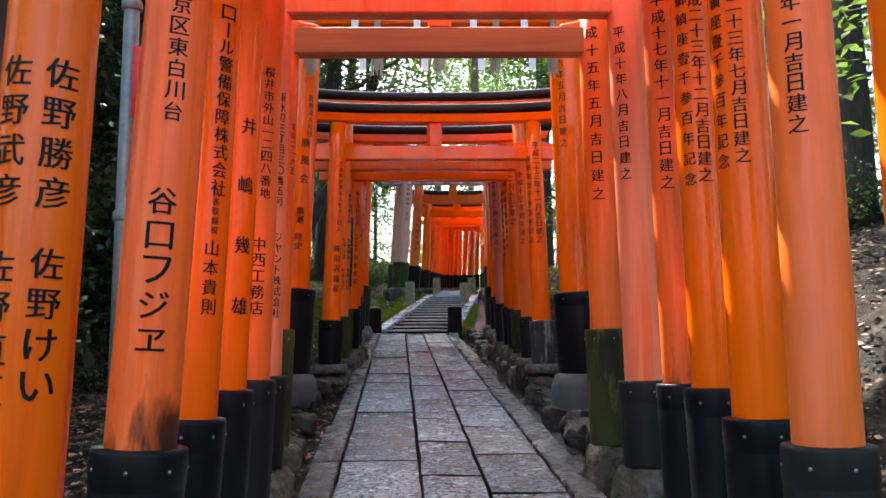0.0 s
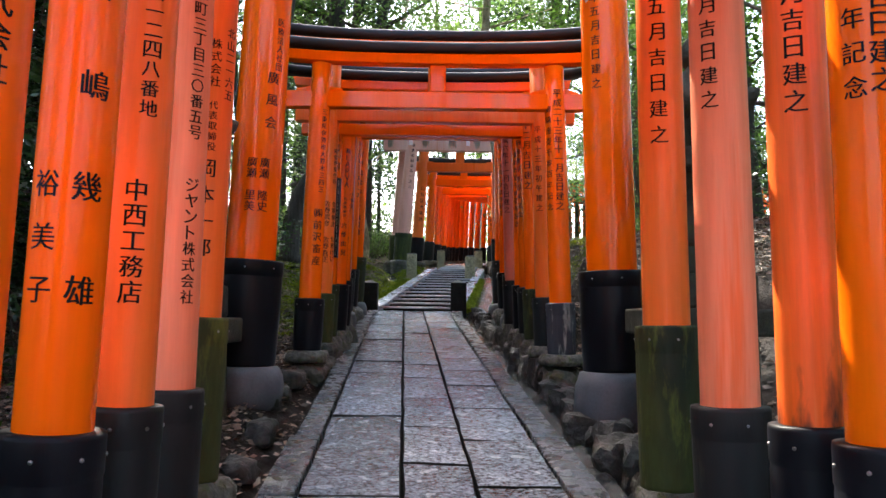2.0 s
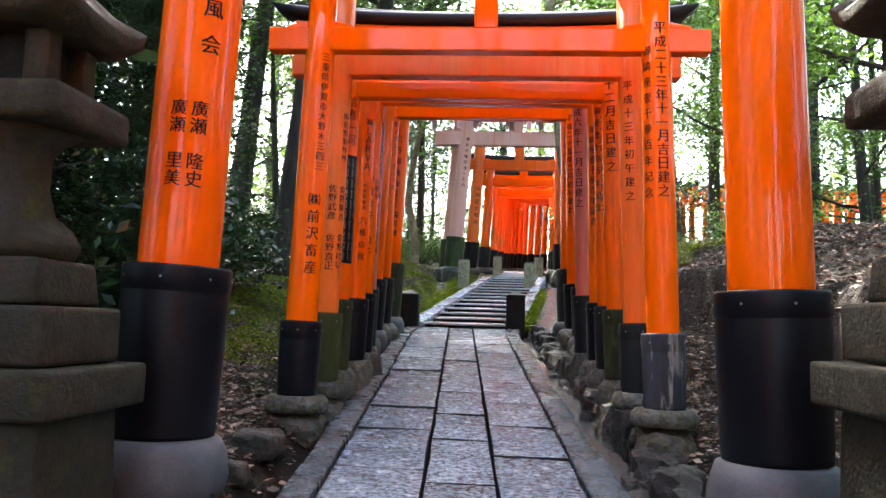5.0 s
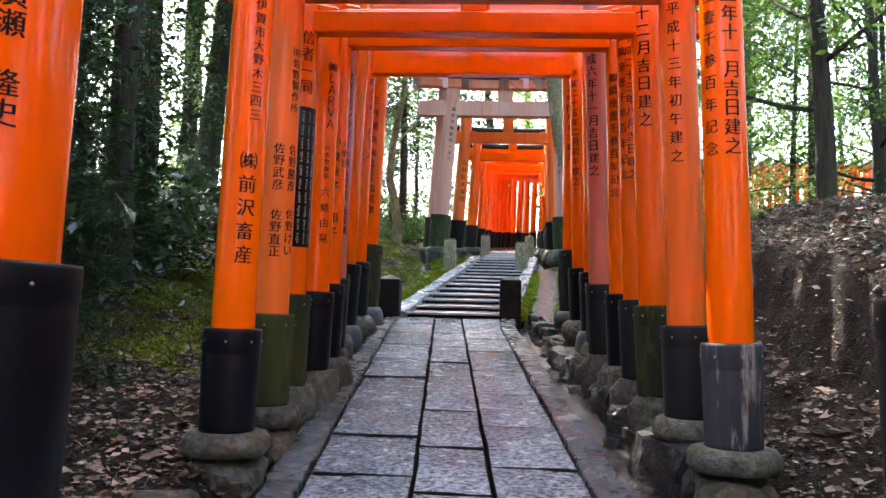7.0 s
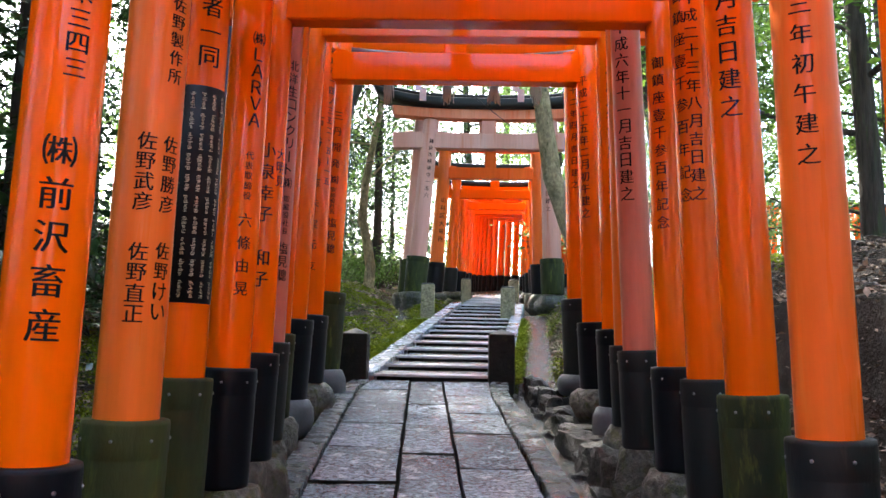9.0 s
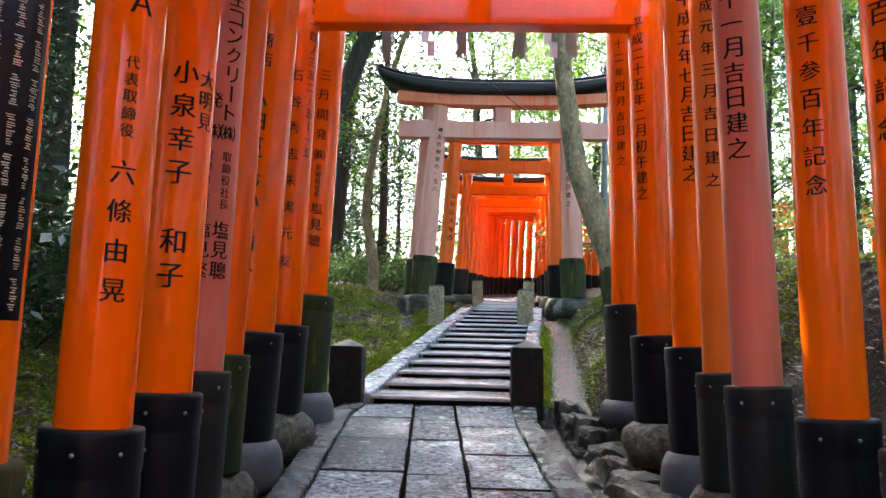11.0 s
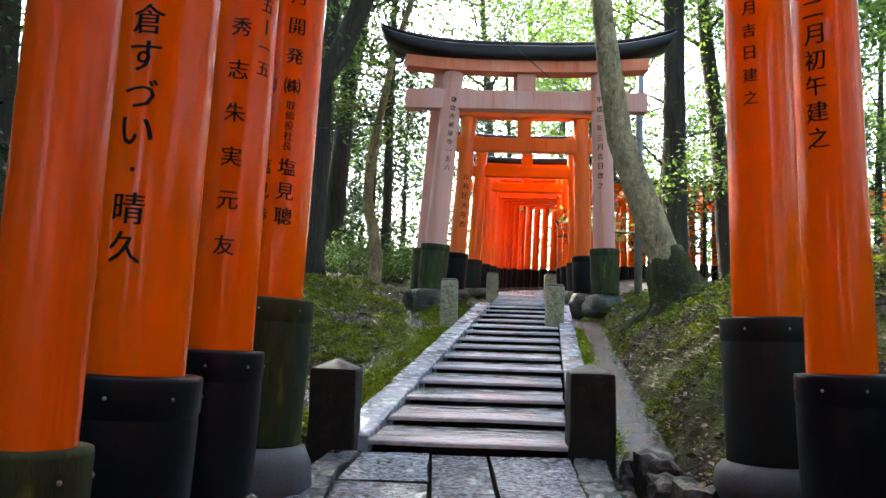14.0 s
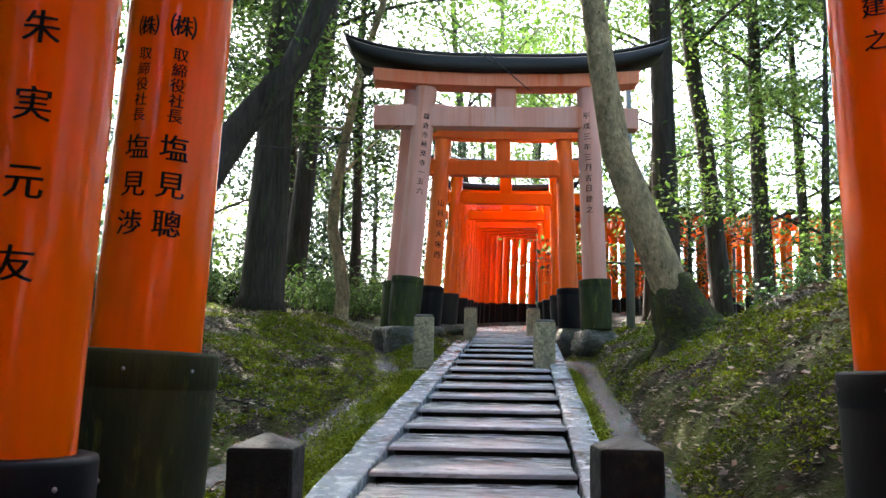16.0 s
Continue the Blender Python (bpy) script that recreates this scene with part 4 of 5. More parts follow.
def build_edging():
    """The rough stones that line the far side of the gutter."""
    rng = random.Random(41)
    ed = new("gutter_edging")
    tagged(ed, "row of rough dark mossy stones lining the gutter", "edging", kind="structure")
    y = 1.0
    while y < STAIR_Y + 0.3:
        ln, wid, hi = rng.uniform(0.13, 0.27), rng.uniform(0.1, 0.17), rng.uniform(0.13, 0.2)
        x = path_r(min(y, STAIR_Y - 0.01)) + 0.5 + rng.uniform(-0.05, 0.07)
        part("stone", lump((wid, ln, hi), rng.uniform(0, 50)), "rock", ed, "", Matrix.Translation((x, y + ln, path_z(y) - 0.1 + rng.uniform(-0.05, 0.06))) @ Matrix.Rotation(rng.uniform(-0.4, 0.4), 4, 'Z'), smooth=False)
        if rng.random() < 0.45:
            part("stone", lump((wid * 0.6, ln * 0.5, hi * 0.6), rng.uniform(0, 50)), "rock", ed, "", Matrix.Translation((x - 0.12, y + ln * 0.4, path_z(y) - 0.2)), smooth=False)
        y += ln * 1.75


build_edging()


def build_steps():
    rng = random.Random(21)
    st = new("stone_steps")
    st.location = (0, 0, 0)
    tagged(st, "shallow steps of long worn stone slabs, wet", "steps", kind="structure")
    y = STAIR_Y
    k = 0
    while y < 30.0:
        d = rng.uniform(0.6, 0.7)
        e = y + d
        riser = 0.06 if y < TOP_Y else 0.045
        l0, r0 = path_l(y) + 0.015, path_r(y) - 0.015
        l1, r1 = path_l(e) + 0.015, path_r(e) - 0.015
        tilt = (path_z(e) - path_z(y) - riser) / d
        zz = path_z(y) + riser
        corners = [(l0, y + 0.01), (r0, y + 0.01), (r1, e + 0.05), (l1, e + 0.05)]
        me, at = slab_mesh("step", corners, lambda x, yy: zz + tilt * (yy - y) + 0.006 * noise.noise((x * 1.5, yy * 2, k)), 0.026, "step_stone", 0.008, rng, 0.014)
        tread = share("step", me, None, st, "", Matrix.Translation(at))
        # near-black riser: the shade under the tread's nosing is put into its colour
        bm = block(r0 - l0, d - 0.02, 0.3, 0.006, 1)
        part("riser", bm, "soil_and_shade", tread, "", Matrix.Translation((0, 0.05, -0.3 - 0.04)))
        y = e
        k += 1
    for side in (-1, 1):
        y = STAIR_Y + 0.14
        while y < TOP_Y - 0.2:
            e = min(y + rng.uniform(1.0, 1.9), TOP_Y)
            ws = 0.21 if side < 0 else 0.19
            if side < 0:
                xs = lambda yy: (path_l(yy) - ws, path_l(yy))
            else:
                xs = lambda yy: (path_r(yy), path_r(yy) + ws)
            a, b = xs(y), xs(e)
            corners = [(a[0], y + 0.004), (a[1], y + 0.004), (b[1], e - 0.004), (b[0], e - 0.004)]
            me, at = slab_mesh("step_kerb", corners, lambda x, yy: path_z(yy) + 0.058, 0.3, "kerb_stone", 0.014, rng, 0.006)
            share("step_kerb", me, None, st, "", Matrix.Translation(at))
            y = e
    # the mossy ledge outside the left kerb
    y = STAIR_Y + 0.35
    while y < 21.2:
        e = y + rng.uniform(0.5, 1.1)
        w0, w1 = rng.uniform(0.26, 0.36), rng.uniform(0.26, 0.36)
        corners = [(path_l(y) - 0.22 - w0, y + 0.006), (path_l(y) - 0.222, y + 0.006), (path_l(e) - 0.222, e - 0.006), (path_l(e) - 0.22 - w1, e - 0.006)]
        me, at = slab_mesh("ledge_stone", corners, lambda x, yy: path_z(yy) + 0.02 + 0.03 * noise.noise((x * 3, yy * 3, 4)), 0.28, "ledge_stone", 0.03, rng, 0.02)
        share("ledge_stone", me, None, st, "mossy stone of the ledge", Matrix.Translation(at))
        y = e
    # upper walk
    bm = bmesh.new()
    ys = list(np.arange(30.2, 36, 0.8))
    rows = [[bm.verts.new((x, yy, path_z(yy) + 0.03)) for x in (path_l(yy) - 0.2, path_r(yy) + 0.3)] for yy in ys]
    for a, b in zip(rows, rows[1:]):
        bm.faces.new((a[0], a[1], b[1], b[0]))
    part("upper_walk", bm, "slab_stone", st)


build_steps()


def bollard(x, y, z0, w, h, mat, pointed, label):
    g = new("stone_bollard")
    g.location = (x, y, z0)
    tagged(g, label, "bollard", "stone bollards at the steps")

    def rough(bm):
        for v in bm.verts:
            v.co += Vector((noise.noise(v.co * 9), noise.noise(v.co * 9 + Vector((5, 0, 0))), noise.noise(v.co * 9 + Vector((5, 7, 0))) * 0.4)) * 0.007
        return bm
    bm = block(w, w, h - 0.004, 0.016, 2)
    bmesh.ops.subdivide_edges(bm, edges=[e for e in bm.edges if e.calc_length() > 0.1], cuts=3, use_grid_fill=True)
    part("shaft", rough(bm), mat, g, "", smooth=False)
    if pointed:
        top = bmesh.new()
        lo = [top.verts.new((sx * (w / 2), sy * (w / 2), 0)) for sx, sy in ((-1, -1), (1, -1), (1, 1), (-1, 1))]
        apex = top.verts.new((0, 0, 0.06))
        for i in range(4):
            top.faces.new((lo[i], lo[(i + 1) % 4], apex))
        top.faces.new(lo[::-1])
        bmesh.ops.bevel(top, geom=top.edges[:], offset=0.008, segments=2, affect='EDGES')
        part("cap", top, "cap_stone", g, "paler worn pyramid top", Matrix.Translation((0, 0, h - 0.006)), smooth=False)
    else:
        part("cap", rough(block(w * 0.97, w * 0.97, 0.03, 0.014, 2, 0.9)), "cap_stone", g, "pale worn top", Matrix.Translation((0, 0, h - 0.008)))


bollard(-1.215, 15.45, 1.45, 0.27, 0.57, "dark_stone", True, "dark square stone bollard with a low pyramid top")
bollard(0.265, 15.45, 1.45, 0.26, 0.59, "dark_stone", True, "dark square stone bollard with a low pyramid top")
bollard(-0.80, 22.1, 2.4, 0.24, 0.62, "bollard_stone", False, "pale mossy square stone bollard beside the steps")
bollard(0.635, 21.9, 2.4, 0.24, 0.57, "bollard_stone", False, "pale mossy square stone bollard beside the steps")
bollard(-0.12, 27.6, 2.95, 0.24, 0.62, "bollard_stone", False, "mossy square stone bollard under the far gates")
bollard(1.05, 27.6, 2.95, 0.24, 0.62, "bollard_stone", False, "mossy square stone bollard under the far gates")

# ---- water beside the path ----


def water_strip(name, xs_of, y0, y1, z_off, label):
    bm = bmesh.new()
    rows = []
    n = 9
    for y in np.arange(y0, y1, 0.05):
        a, b = xs_of(y)
        rows.append([bm.verts.new((a + (b - a) * k / n, y, path_z(y) + z_off + 0.014 * noise.noise((k * 1.1, y * 5, 2)) + 0.012 * noise.noise((k * 2.3, y * 13, 6)))) for k in range(n + 1)])
    for p, q in zip(rows, rows[1:]):
        for k in range(n):
            bm.faces.new((p[k], p[k + 1], q[k + 1], q[k]))
    tagged(part(name, bm, "water"), label, "water", kind="structure")


water_strip("water_channel", lambda y: (path_r(y) + 0.19, path_r(y) + 0.42 + 0.25 * smooth(14.5, 16, y)), 1.0, 24.0, -0.15, "shallow running water in a stone-lined gutter")
water_strip("water_stream", lambda y: (path_l(y) - 0.2 - (0.75 + 0.35 * math.sin(y * 0.55)) - 0.19, path_l(y) - 0.2 - (0.75 + 0.35 * math.sin(y * 0.55)) + 0.19), 14.5, 27.0, -0.085, "thin glinting trickle on the forest floor")

# ---- stone lanterns ----


def stone_lantern(x, y, rise, label):
    z0 = ground_z(x, y) - 0.08
    g = new("stone_lantern")
    g.location = (x, y, z0)
    tagged(g, label, "stone lantern", "stone lanterns before the large gate")
    b = path_z(y)
    T = lambda z: Matrix.Translation((0, 0, z - z0))

    def rough(bm, k=0.006):
        for v in bm.verts:
            v.co += Vector((noise.noise(v.co * 6 + Vector((x, 0, 0))), noise.noise(v.co * 6 + Vector((0, 9, x))), noise.noise(v.co * 6 + Vector((3, 3, x))))) * k
        return bm
    top_ledge = b + rise
    part("pedestal", rough(block(0.60, 0.60, top_ledge - 0.16 - z0 - 0.004, 0.025, 2, 0.94)), "lantern_stone", g, "", T(z0))
    part("ledge", rough(block(0.72, 0.72, 0.16, 0.02, 2)), "lantern_stone", g, "", T(top_ledge - 0.16))
    part("block", rough(block(0.56, 0.56, 0.2, 0.02, 2)), "lantern_stone", g, "", T(top_ledge + 0.003))
    part("block", rough(block(0.44, 0.44, 0.16, 0.02, 2, 0.92)), "lantern_stone", g, "", T(top_ledge + 0.206))
    part("shaft", rough(lathe([(0.2, 0), (0.22, 0.05), (0.19, 0.1), (0.13, 0.15), (0.105, 0.25), (0.105, 0.36), (0.14, 0.41), (0.2, 0.45)], 20)), "lantern_stone", g, "", T(top_ledge + 0.369))
    part("platform", rough(block(0.54, 0.54, 0.13, 0.03, 2)), "lantern_stone", g, "", T(top_ledge + 0.822))
    zb = top_ledge + 0.955
    for sx in (-1, 1):
        for sy in (-1, 1):
            part("corner_pillar", block(0.09, 0.09, 0.2, 0.008, 1), "lantern_stone", g, "", Matrix.Translation((sx * 0.125, sy * 0.125, zb - z0)))
    part("fire_box", block(0.2, 0.2, 0.198, 0.004, 1), "dark_stone", g, "", T(zb))
    bm = bmesh.new()
    prof = [(0.22, 0.0, 0.0), (0.285, 0.02, 0.05), (0.3, 0.07, 0.065), (0.21, 0.15, 0.02), (0.12, 0.26, 0.0), (0.05, 0.33, 0.0)]
    rings = []
    for r, z, up in prof:
        ring = []
        for k in range(32):
            a = 2 * math.pi * k / 32 + math.pi / 4
            q = 1 / max(abs(math.cos(a)), abs(math.sin(a)))
            ring.append(bm.verts.new((r * q * math.cos(a), r * q * math.sin(a), z + up * ((q - 1) / 0.414) ** 2)))
        rings.append(ring)
    for p, q in zip(rings, rings[1:]):
        for k in range(32):
            bm.faces.new((p[k], p[(k + 1) % 32], q[(k + 1) % 32], q[k]))
    bm.faces.new(rings[0][::-1])
    bm.faces.new(rings[-1])
    part("roof", rough(bm), "lantern_stone", g, "", T(zb + 0.2))
    part("finial", lathe([(0.05, 0), (0.09, 0.05), (0.1, 0.1), (0.06, 0.18), (0.01, 0.23)], 16), "lantern_stone", g, "", T(zb + 0.528))


stone_lantern(-1.63, 6.6, 0.73, "mossy weathered stone lantern on stepped blocks")
stone_lantern(1.58, 6.55, 0.83, "mossy weathered stone lantern on stepped blocks")

# ---- poles ----


def pole(x, y, h, r, sign=None):
    z0 = ground_z(x, y) - 0.1
    g = new("utility_pole")
    g.location = (x, y, z0)
    tagged(g, "slim grey-green steel pole beside the path", "pole", "steel poles")
    part("shaft", tube([(0, 0, 0), (0, 0, h * 0.5), (0, 0, h)], [r, r, r * 0.92], 14), "galvanised", g)
    part("cap", lathe([(r * 1.1, 0), (r * 1.1, 0.03), (r * 0.4, 0.06)], 14), "galvanised", g, "", Matrix.Translation((0, 0, h)))
    for zz in (0.45, 0.8):
        part("collar", lathe([(r * 1.02, 0), (r * 1.25, 0.01), (r * 1.25, 0.05), (r * 1.02, 0.06)], 14), "galvanised", g, "", Matrix.Translation((0, 0, h * zz)))
    if sign:
        part("sign", block(sign[1], 0.02, sign[2], 0.004, 1), "red_sign", g, "red enamel sign plate", Matrix.Translation((r + sign[1] * 0.4, -r - 0.012, sign[0] - z0)))


pole(-1.72, 4.5, 3.4, 0.045, (2.55, 0.07, 0.4))
pole(2.45, 25.6, 4.6, 0.07)


def cable(a, b, sag, r=0.009):
    pts = []
    for i in range(21):
        t = i / 20
        p = Vector(a).lerp(Vector(b), t)
        p.z -= sag * (1 - (2 * t - 1) ** 2)
        pts.append(p)
    tagged(part("overhead_cable", tube(pts, [r] * 21, 5), "cable"), "thin black overhead cable across the pink gate", "cable", "overhead cables")


cable((-2.2, 22.6, 8.3), (2.45, 25.5, 6.2), 0.25)
cable((-1.6, 22.4, 8.2), (2.45, 25.5, 5.9), 0.3)
cable((-4.0, 23.0, 5.6), (-1.3, 24.0, 6.0), 0.3)

# ---- trees and plants ----
RNG = np.random.default_rng(4)


def leaf_cloud(name, centres, per, spread, size, mat, flatten=1.0, aspect=0.45, droop=0.2):
    """Many single leaves, each a folded blade of two faces, strewn in clumps about the centres."""
    c = np.asarray(centres, float)
    n = len(c) * per
    base = np.repeat(c, per, 0) + RNG.normal(0, 1, (n, 3)) * np.asarray(spread)
    d = RNG.normal(0, 1, (n, 3))
    d[:, 2] = d[:, 2] * 0.45 * flatten - droop
    d /= np.linalg.norm(d, axis=1)[:, None]
    side = np.cross(d, RNG.normal(0, 0.45, (n, 3)) + (0, 0, 1.0))
    side /= np.linalg.norm(side, axis=1)[:, None] + 1e-9
    up = np.cross(side, d)
    s = size * RNG.uniform(0.6, 1.35, n)[:, None]
    a = base
    b = base + d * s * 0.5 + side * s * aspect * 0.5 + up * s * 0.06
    t = base + d * s
    e = base + d * s * 0.5 - side * s * aspect * 0.5 + up * s * 0.06
    verts = np.stack([a, b, t, e], 1).reshape(-1, 3)
    k = np.arange(n) * 4
    faces = np.concatenate([np.stack([k, k + 1, k + 2], 1), np.stack([k, k + 2, k + 3], 1)])
    me = bpy.data.meshes.new(name)
    me.vertices.add(len(verts))
    me.vertices.foreach_set("co", verts.ravel())
    me.loops.add(len(faces) * 3)
    me.loops.foreach_set("vertex_index", faces.ravel().astype(np.int32))
    me.polygons.add(len(faces))
    me.polygons.foreach_set("loop_start", np.arange(len(faces), dtype=np.int32) * 3)
    me.update(calc_edges=True)
    me.validate()
    me.materials.append(MATS[mat])
    return me


def limb_points(p, d, length, n, rng, curl=0.18, rise=0.05):
    pts = [Vector(p)]
    d = Vector(d).normalized()
    for _ in range(n):
        d = (d + Vector((rng.uniform(-curl, curl), rng.uniform(-curl, curl), rng.uniform(-curl, curl) + rise))).normalized()
        pts.append(pts[-1] + d * (length / n))
    return pts


def make_tree(name, height, r, crown_from, reach, leaf, bark, seed, limbs=10, per=70, leaf_size=0.13, lean=(0.0, 0.0), label="", trunk=None, spread=(0.45, 0.45, 0.3), clumps=4):
    rng = random.Random(seed)
    g = new(name)
    tagged(g, label, "tree", "forest trees")
    n = 9
    if trunk:
        pts = [Vector(p) for p in trunk]
        n = len(pts) - 1
    else:
        pts = [Vector((lean[0] * height * (i / n) ** 1.2 + rng.uniform(-1, 1) * 0.05 * i / n * height * 0.12, lean[1] * height * i / n, height * i / n)) for i in range(n + 1)]
    rad = [r * (1.5 if i == 0 else 1.0) * (1 - 0.72 * i / n) for i in range(n + 1)]
    pts.insert(1, pts[0].lerp(pts[1], 0.2))
    rad.insert(1, r * 1.05)
    part("trunk", tube(pts, rad, 12, 0.22), bark, g)
    centres = []
    for k in range(limbs):
        f = crown_from + (1 - crown_from) * (k + rng.random()) / limbs
        i = min(int(f * (len(pts) - 1)), len(pts) - 2)
        p = pts[i].lerp(pts[i + 1], f * (len(pts) - 1) - i)
        a = k * 2.4 + rng.uniform(-0.5, 0.5)
        ln = reach * rng.uniform(0.6, 1.15) * (1.15 - 0.6 * max(0, f - 0.5))
        lp = limb_points(p, (math.cos(a), math.sin(a), rng.uniform(0.1, 0.7)), ln, 5, rng)
        r0 = r * (1 - 0.7 * f) * 0.38
        part("limb", tube(lp, [r0 * (1 - 0.85 * j / 5) for j in range(6)], 6), bark, g)
        for j in range(clumps):
            q = lp[2 + j * 3 // max(1, clumps - 1)]
            centres.append(q + Vector((rng.uniform(-.4, .4), rng.uniform(-.4, .4), rng.uniform(-.15, .35))))
    share("crown", leaf_cloud("crown", centres, per, spread, leaf_size, leaf), None, g)
    return g


def put(ob, x, y, rot=0.0, s=1.0, dz=-0.1):
    return copy_thing(ob, Matrix.Translation((x, y, ground_z(x, y) + dz)) @ Matrix.Rotation(rot, 4, 'Z') @ Matrix.Scale(s, 4))


def settle(ob, x, y, rot=0.0, dz=-0.1):
    ob.matrix_basis = Matrix.Translation((x, y, ground_z(x, y) + dz)) @ Matrix.Rotation(rot, 4, 'Z')
    return ob


# trees that stand close to the path
moss_tree = make_tree("leaning_tree", 8, 0.23, 0.8, 2.2, "leaf_mid", "bark_light", 3, limbs=9, per=90, leaf_size=0.13, spread=(0.5, 0.5, 0.25), label="leaning pale-barked tree with mossy roots by the steps",
                      trunk=[(0.05, 0, 0), (-0.1, 0, 0.5), (-0.42, 0, 1.35), (-0.72, 0, 2.2), (-0.86, 0, 3.1), (-1.0, 0, 4.1), (-1.15, 0.1, 5.4), (-1.1, 0.2, 7.0), (-1.3, 0.2, 8.6)])
settle(moss_tree, 2.05, 20.9, 0, -0.05)


def root_flare(tree, n, r, reach, seed):
    rng = random.Random(seed)
    for k in range(n):
        a = 2 * math.pi * k / n + rng.uniform(-0.3, 0.3)
        pts = []
        for j in range(6):
            q = 0.05 + reach * j / 5
            x, y = q * math.cos(a + 0.12 * j), q * math.sin(a + 0.12 * j)
            wx, wy = tree.matrix_basis.translation.x + x, tree.matrix_basis.translation.y + y
            pts.append((x, y, ground_z(wx, wy) - tree.matrix_basis.translation.z + 0.28 * (1 - j / 5) ** 2.2 - 0.01))
        part("root", tube(pts, [r * (1 - 0.75 * j / 5) for j in range(6)], 8, 0.35), "mossy_bark", tree)


root_flare(moss_tree, 9, 0.11, 0.8, 4)
part("mossy_base", lathe([(0.66, -0.3), (0.52, -0.08), (0.42, 0.1), (0.34, 0.3), (0.285, 0.5), (0.25, 0.7), (0.23, 0.82), (0.2, 0.86)], 26, 0.5, 6.0), "mossy_bark", moss_tree, "dark mossy swollen foot of the trunk", Matrix.Translation((0.08, 0, 0)) @ Matrix.Rotation(-0.32, 4, 'Y'))
thin = make_tree("slender_tree", 9, 0.13, 0.5, 2.2, "leaf_bright", "bark_light", 8, limbs=9, per=140, leaf_size=0.13, label="slender crooked young tree on the mossy floor",
                 trunk=[(0, 0, 0), (0.02, 0, 0.6), (-0.06, 0, 1.2), (-0.2, 0, 1.7), (-0.16, 0, 2.5), (0.02, 0, 3.6), (0.2, 0, 4.6), (0.55, 0, 5.8), (1.0, 0, 7.2), (1.3, 0.2, 9.0)])
settle(thin, -2.4, 26.4)
old = make_tree("old_tree", 15, 0.33, 0.45, 4.0, "leaf_mid", "bark_dark", 9, limbs=14, per=110, leaf_size=0.16, spread=(0.6, 0.6, 0.3), label="thick dark-barked old tree in the wood", lean=(0.05, 0))
settle(old, -3.5, 25.0)
leaner = make_tree("leaning_tree", 10, 0.24, 0.68, 2.6, "leaf_bright", "bark_dark", 10, limbs=10, per=110, leaf_size=0.12, spread=(0.5, 0.5, 0.25), label="dark forked tree leaning over the stream",
                   trunk=[(0, 0, 0), (0.05, 0, 0.9), (0.25, 0, 1.7), (0.75, 0, 2.5), (1.35, 0, 3.3), (1.75, 0, 4.3), (2.0, 0, 5.6), (2.5, 0, 7.4), (2.7, 0, 9.5)])
settle(leaner, -3.75, 21.5)

# the forest: a few grown forms, repeated
conifer = make_tree("cedar_tree", 19, 0.27, 0.4, 2.6, "leaf_dark", "bark_dark", 12, limbs=18, per=95, leaf_size=0.22, label="tall straight dark cedar trunk with high crown")
broad_a = make_tree("broadleaf_tree", 11, 0.16, 0.22, 3.4, "leaf_mid", "bark_dark", 13, limbs=16, per=140, leaf_size=0.15, spread=(0.42, 0.42, 0.26), lean=(0.06, 0.03), label="broadleaved forest tree with a loose green crown")
broad_b = make_tree("broadleaf_tree", 9, 0.12, 0.2, 3.0, "leaf_bright", "bark_dark", 14, limbs=15, per=140, leaf_size=0.13, spread=(0.4, 0.4, 0.24), lean=(-0.08, 0.02), label="light green maple with fine leaves")
ever = make_tree("evergreen_tree", 5.5, 0.09, 0.12, 1.7, "leaf_dark", "bark_dark", 15, limbs=16, per=95, leaf_size=0.13, label="small glossy evergreen tree in the undergrowth", spread=(0.35, 0.35, 0.25))
FORMS = (conifer, broad_a, broad_b, ever)
settle(conifer, 3.45, 27.2)
settle(broad_a, 8.3, 32.5, 1.0)
settle(broad_b, -6.0, 30.0, 2.0)
settle(ever, -4.5, 9.6, 0.3)
put(conifer, 7.0, 32.0, 1.0, 0.85)
